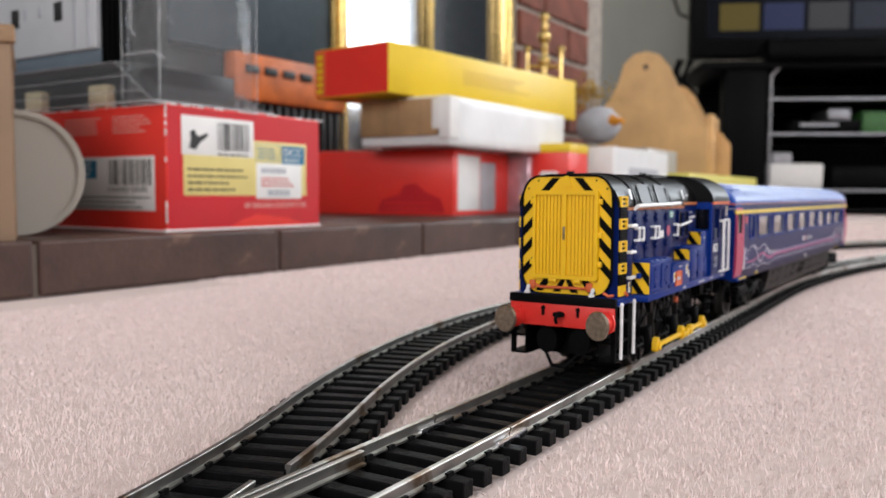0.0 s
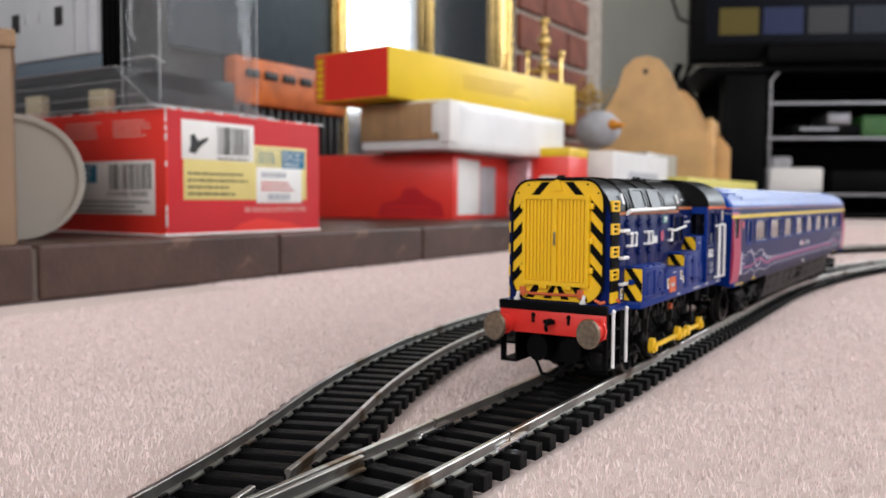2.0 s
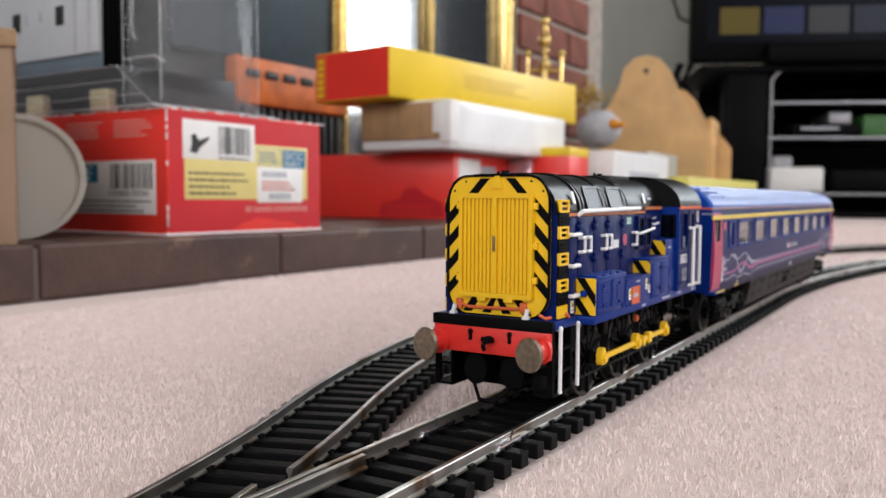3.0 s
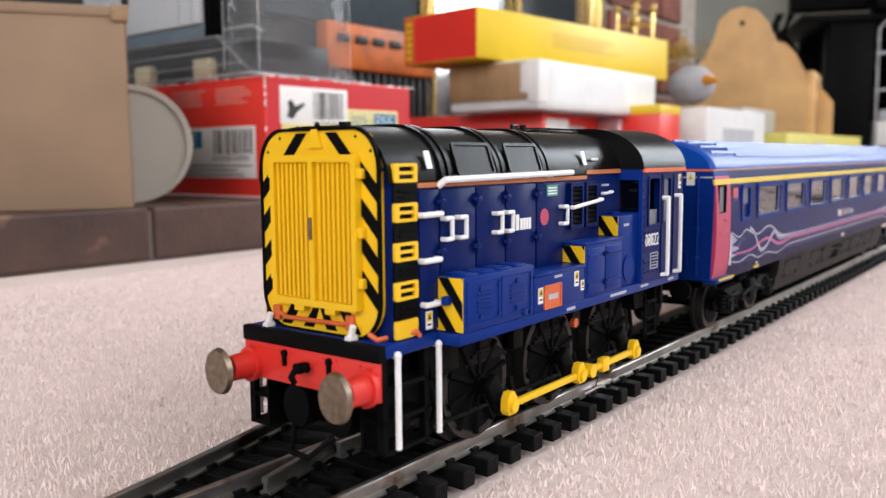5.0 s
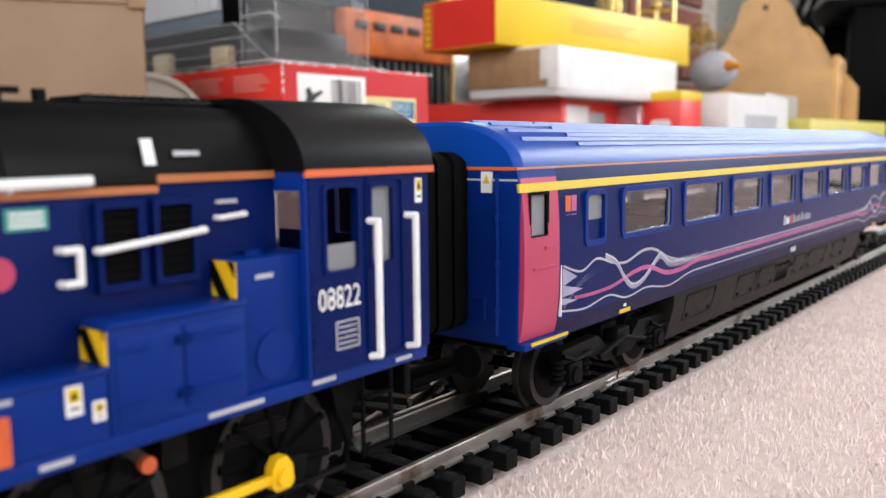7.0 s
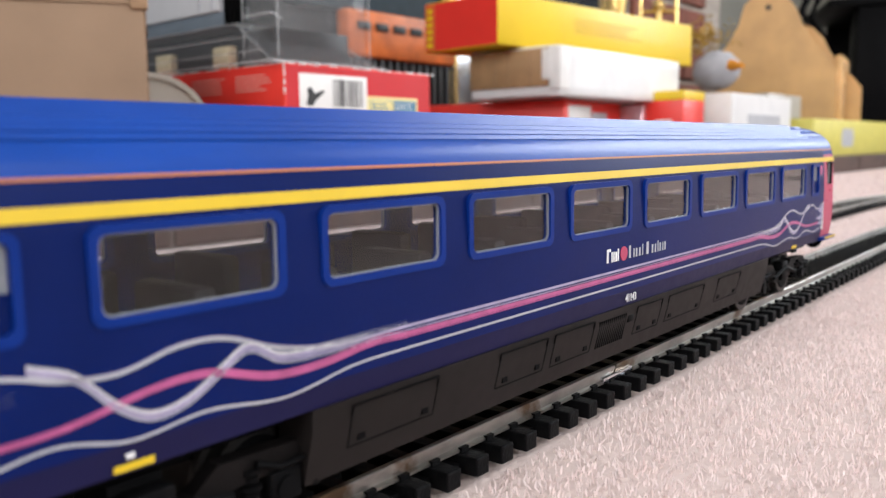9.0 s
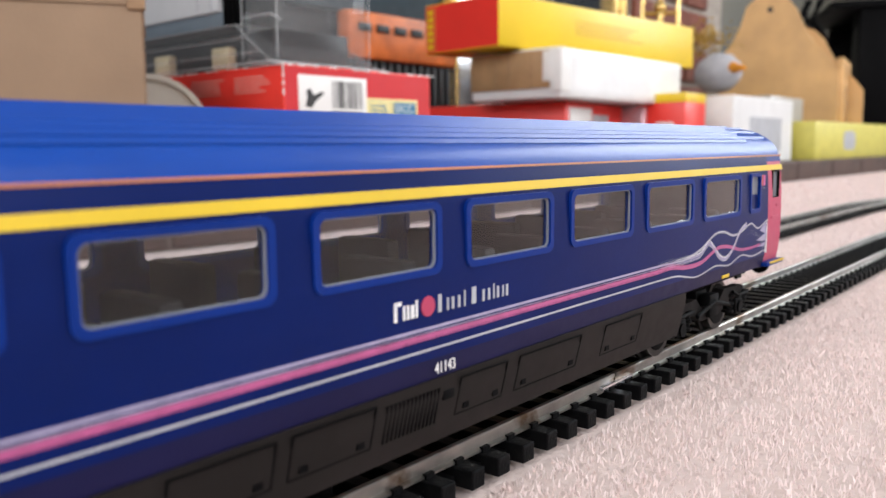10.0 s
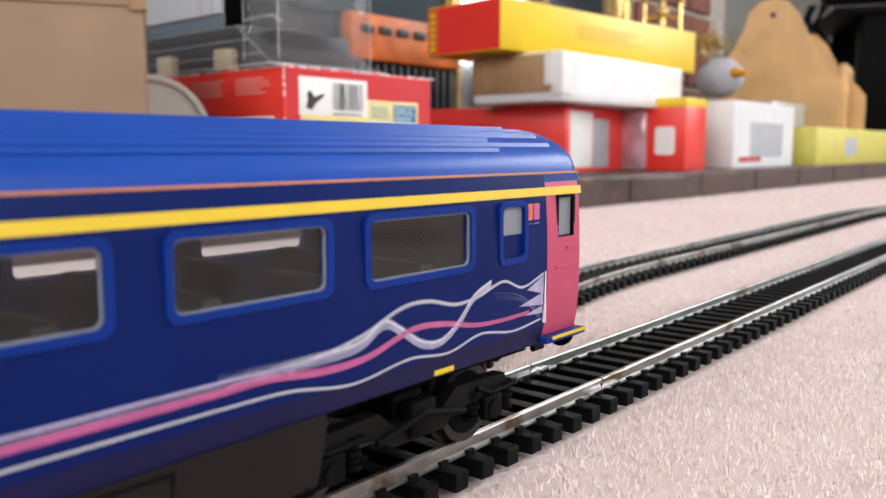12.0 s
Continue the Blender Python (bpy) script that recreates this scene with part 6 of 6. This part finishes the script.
def rail_mesh(line, off, q0, q1, step):
    """Flat-bottom rail: head, web and foot swept along the line; local x across, y along."""
    prof = [(-0.95, 3.0), (0.95, 3.0), (0.95, 3.35), (0.3, 3.6), (0.28, 4.6), (0.55, 4.75), (0.55, 5.35), (0.4, 5.5), (-0.4, 5.5), (-0.55, 5.35), (-0.55, 4.75), (-0.28, 4.6), (-0.3, 3.6), (-0.95, 3.35)]
    bm = B()
    rows = []
    k = int((q1 - q0) / step) + 1
    for i in range(k + 1):
        p, d = line(q0 + (q1 - q0) * i / k)
        nx = Vector((-d.y, d.x))
        rows.append([bm.verts.new((p.y + nx.y * (off + a), p.x + nx.x * (off + a), z)) for a, z in prof])
    n = len(prof)
    for r0, r1 in zip(rows, rows[1:]):
        for i in range(n):
            bm.faces.new((r0[i], r0[(i + 1) % n], r1[(i + 1) % n], r1[i]))
    bm.faces.new(rows[0])
    bm.faces.new(rows[-1])
    bmesh.ops.recalc_face_normals(bm, faces=bm.faces)
    return bm


def sleeper_mesh(half, offs=(8.25, -8.25)):
    bm = box(B(), -half, half, -1.55, 1.55, 0.0, 2.9, 0.25)
    for o in offs:
        for sg in (1, -1):
            box(bm, o + sg * 1.0 - 0.35, o + sg * 1.0 + 0.35, -0.9, 0.9, 2.8, 3.7)
    return bm


def tracks():
    Tm = thing("model_track", on_track(0, 0, 0), "nickel silver model railway track on black sleepers", "model track")
    Ts = thing("model_track", on_track(0, 0, 0), "diverging model railway track curving beside the main line", "model track")
    for off in (8.25, -8.25):
        gap = 138.0
        for a, b in ((40, gap - 0.3), (gap + 0.3, BEND), (BEND + 0.5, 1250)):
            part("rail", rail_mesh(main_line, off, a, b, 12 if a >= BEND else 90), M_STEEL, Tm)
        bm = box(B(), off - 1.2 + MAIN, off + 1.2 + MAIN, gap - 6, gap + 6, 2.95, 4.2, 0.2)
        part("fishplate", bm, mat("bright_fishplate", (0.75, 0.76, 0.8), 0.22, metal=1.0), Tm)
    for off, q0 in ((-8.25, 60), (8.25, 132)):
        part("rail", rail_mesh(siding, off, q0, 330, 7), M_STEEL, Ts)
        part("rail", rail_mesh(siding, off, 330.6, 1150, 14), M_STEEL, Ts)
    part("check_rail", rail_mesh(siding, 6.2, 96, 124, 7), M_STEEL, Ts)
    part("wing_rail", rail_mesh(main_line, -6.4, 80, 112, 30), M_STEEL, Tm)
    pitch = 6.7
    mesh = mesh_of("sleeper", sleeper_mesh(12.9), M_SLEEPER)
    for k in range(150):
        s = 48 + k * pitch
        p, d = main_line(s)
        ob = new("sleeper", mesh)
        ob.parent = Tm
        ob.matrix_local = pose(p.y * MM, p.x * MM, 0, 0, 0, -math.degrees(math.atan2(d.y, d.x)) + random.uniform(-0.7, 0.7))
    part("web", box(box(B(), MAIN - 9.6, MAIN - 7, 48, BEND, 0.2, 1.6), MAIN + 7, MAIN + 9.6, 48, BEND, 0.2, 1.6), M_SLEEPER, Tm)
    for k in range(150):
        q = 74 + k * pitch
        p, d = siding(q)
        ob = new("sleeper", mesh)
        ob.parent = Ts
        ob.matrix_local = pose(p.y * MM, p.x * MM, 0.02 * MM, 0, 0, -math.degrees(math.atan2(d.y, d.x)) + random.uniform(-0.7, 0.7))


tracks()


# ---- carpet pile: short tufts, none under the sleepers ----
def pile():
    rng = np.random.default_rng(4)
    q = np.arange(0, 1150, 4.0)
    cl = np.array([(*siding(v)[0],) for v in q] + [(*main_line(v)[0],) for v in np.arange(0, 1250, 4.0)])
    sets = []
    for s0, s1, n0, n1, count, h, w in ((30, 330, -330, 90, 150000, 1.25, 0.26), (330, 720, -372, 230, 90000, 1.5, 0.5), (720, 1700, -372, 700, 60000, 2.0, 1.2)):
        s = rng.uniform(s0, s1, count)
        n = rng.uniform(n0, n1, count)
        keep = np.ones(count, bool)
        for c in range(0, count, 4000):
            d = np.hypot(s[c:c + 4000, None] - cl[None, :, 0], n[c:c + 4000, None] - cl[None, :, 1]).min(1)
            keep[c:c + 4000] = d > 13.8
        s, n = s[keep], n[keep]
        k = len(s)
        ang = rng.uniform(0, np.pi, k)
        hh = h * rng.uniform(0.6, 1.15, k)
        ln = rng.normal(0, 0.3, (k, 2)) * h
        ww = w * rng.uniform(0.6, 1.3, k)
        dx, dy = np.cos(ang) * ww / 2, np.sin(ang) * ww / 2
        base = -1.22
        v = np.stack([np.stack([n - dx, s - dy, np.full(k, base)], 1), np.stack([n + dx, s + dy, np.full(k, base)], 1),
                      np.stack([n + dx * 0.8 + ln[:, 0] * .5, s + dy * 0.8 + ln[:, 1] * .5, base + hh * 0.7], 1),
                      np.stack([n + ln[:, 0], s + ln[:, 1], base + hh], 1),
                      np.stack([n - dx * 0.8 + ln[:, 0] * .5, s - dy * 0.8 + ln[:, 1] * .5, base + hh * 0.7], 1)], 1)
        sets.append(v)
    v = np.concatenate(sets) * MM
    k = len(v)
    me = bpy.data.meshes.new("carpet_pile")
    me.vertices.add(k * 5)
    me.vertices.foreach_set("co", v.reshape(-1))
    me.loops.add(k * 5)
    me.loops.foreach_set("vertex_index", np.arange(k * 5, dtype=np.int32))
    me.polygons.add(k)
    me.polygons.foreach_set("loop_start", np.arange(0, k * 5, 5, dtype=np.int32))
    me.update()
    me.validate()
    me.materials.append(M_PILE)
    ob = new("carpet_pile", me)
    ob.matrix_world = on_track(0, 0, 0)
    tagged(ob, "short pale pink carpet pile", "carpet", "", "stuff")


pile()
bricks()
loco, loco_wheels, loco_rods = build_locomotive()
coach, coach_wheels = build_coach()


# ---- what moves: the train rolls forward along its track ----
TRAVEL = [(0.0, 181.0), (1.6, 181.0), (2.0, 175.5), (2.5, 161.3), (2.7, 155.3), (3.5, 126.6), (4.3, 95.8), (4.5, 88.0), (5.0, 68.0), (5.5, 53.7), (6.0, 32.0), (6.5, 7.1), (7.0, -20.6), (8.0, -67.5), (9.0, -114.6), (9.5, -140.0), (10.0, -166.2), (10.5, -191.1), (11.0, -214.8), (11.5, -237.2), (12.0, -260.2)]


CRANK = radians(45) - (181.0 - 53.2) / 8.7   # crank angle at the start


def place_at(t):
    for (t0, s0), (t1, s1) in zip(TRAVEL, TRAVEL[1:]):
        if t0 <= t <= t1:
            return s0 + (s1 - s0) * (t - t0) / (t1 - t0)
    return TRAVEL[-1][1]


def track_pose(s):
    """Centre of the main track at the distance s: straight, then a curve to the right."""
    p, d = main_line(s)
    return p.x, p.y, -math.degrees(math.atan2(d.y, d.x))


def coach_pose(s_front):
    """The coach rests on its two bogies."""
    p, q = [Vector(track_pose(s_front + d)[:2]) for d in (39.5, 226.0)]
    d = (q - p).normalized()
    o = p - d * 39.5
    return on_track(o.x, o.y, RAIL, -math.degrees(math.atan2(d.y, d.x)))


def motions():
    walk(loco, [(t, on_track(s, MAIN, RAIL)) for t, s in TRAVEL])
    walk(coach, [(t, coach_pose(s + 111.5)) for t, s in TRAVEL])
    times = [0.0, 1.6] + [round(1.75 + 0.15 * k, 2) for k in range(69)]
    times = [t for t in times if t < 12.0] + [12.0]
    for w in loco_wheels + coach_wheels:
        r = w.location.z / MM
        y = w.location.y / MM
        first = CRANK if w in loco_wheels else 0.0
        walk(w, [(t, pose(0, y * MM, r * MM, math.degrees(first + (181.0 - place_at(t)) / r))) for t in times])
    for k, rd in enumerate(loco_rods):
        rows = []
        for t in times:
            a = CRANK + (181.0 - place_at(t)) / 8.7 + (math.pi / 2 if k else 0)
            rows.append((t, pose(0, (49.44 + 3.6 * math.cos(a)) * MM, (8.7 + 3.6 * math.sin(a)) * MM)))
        walk(rd, rows)


motions()
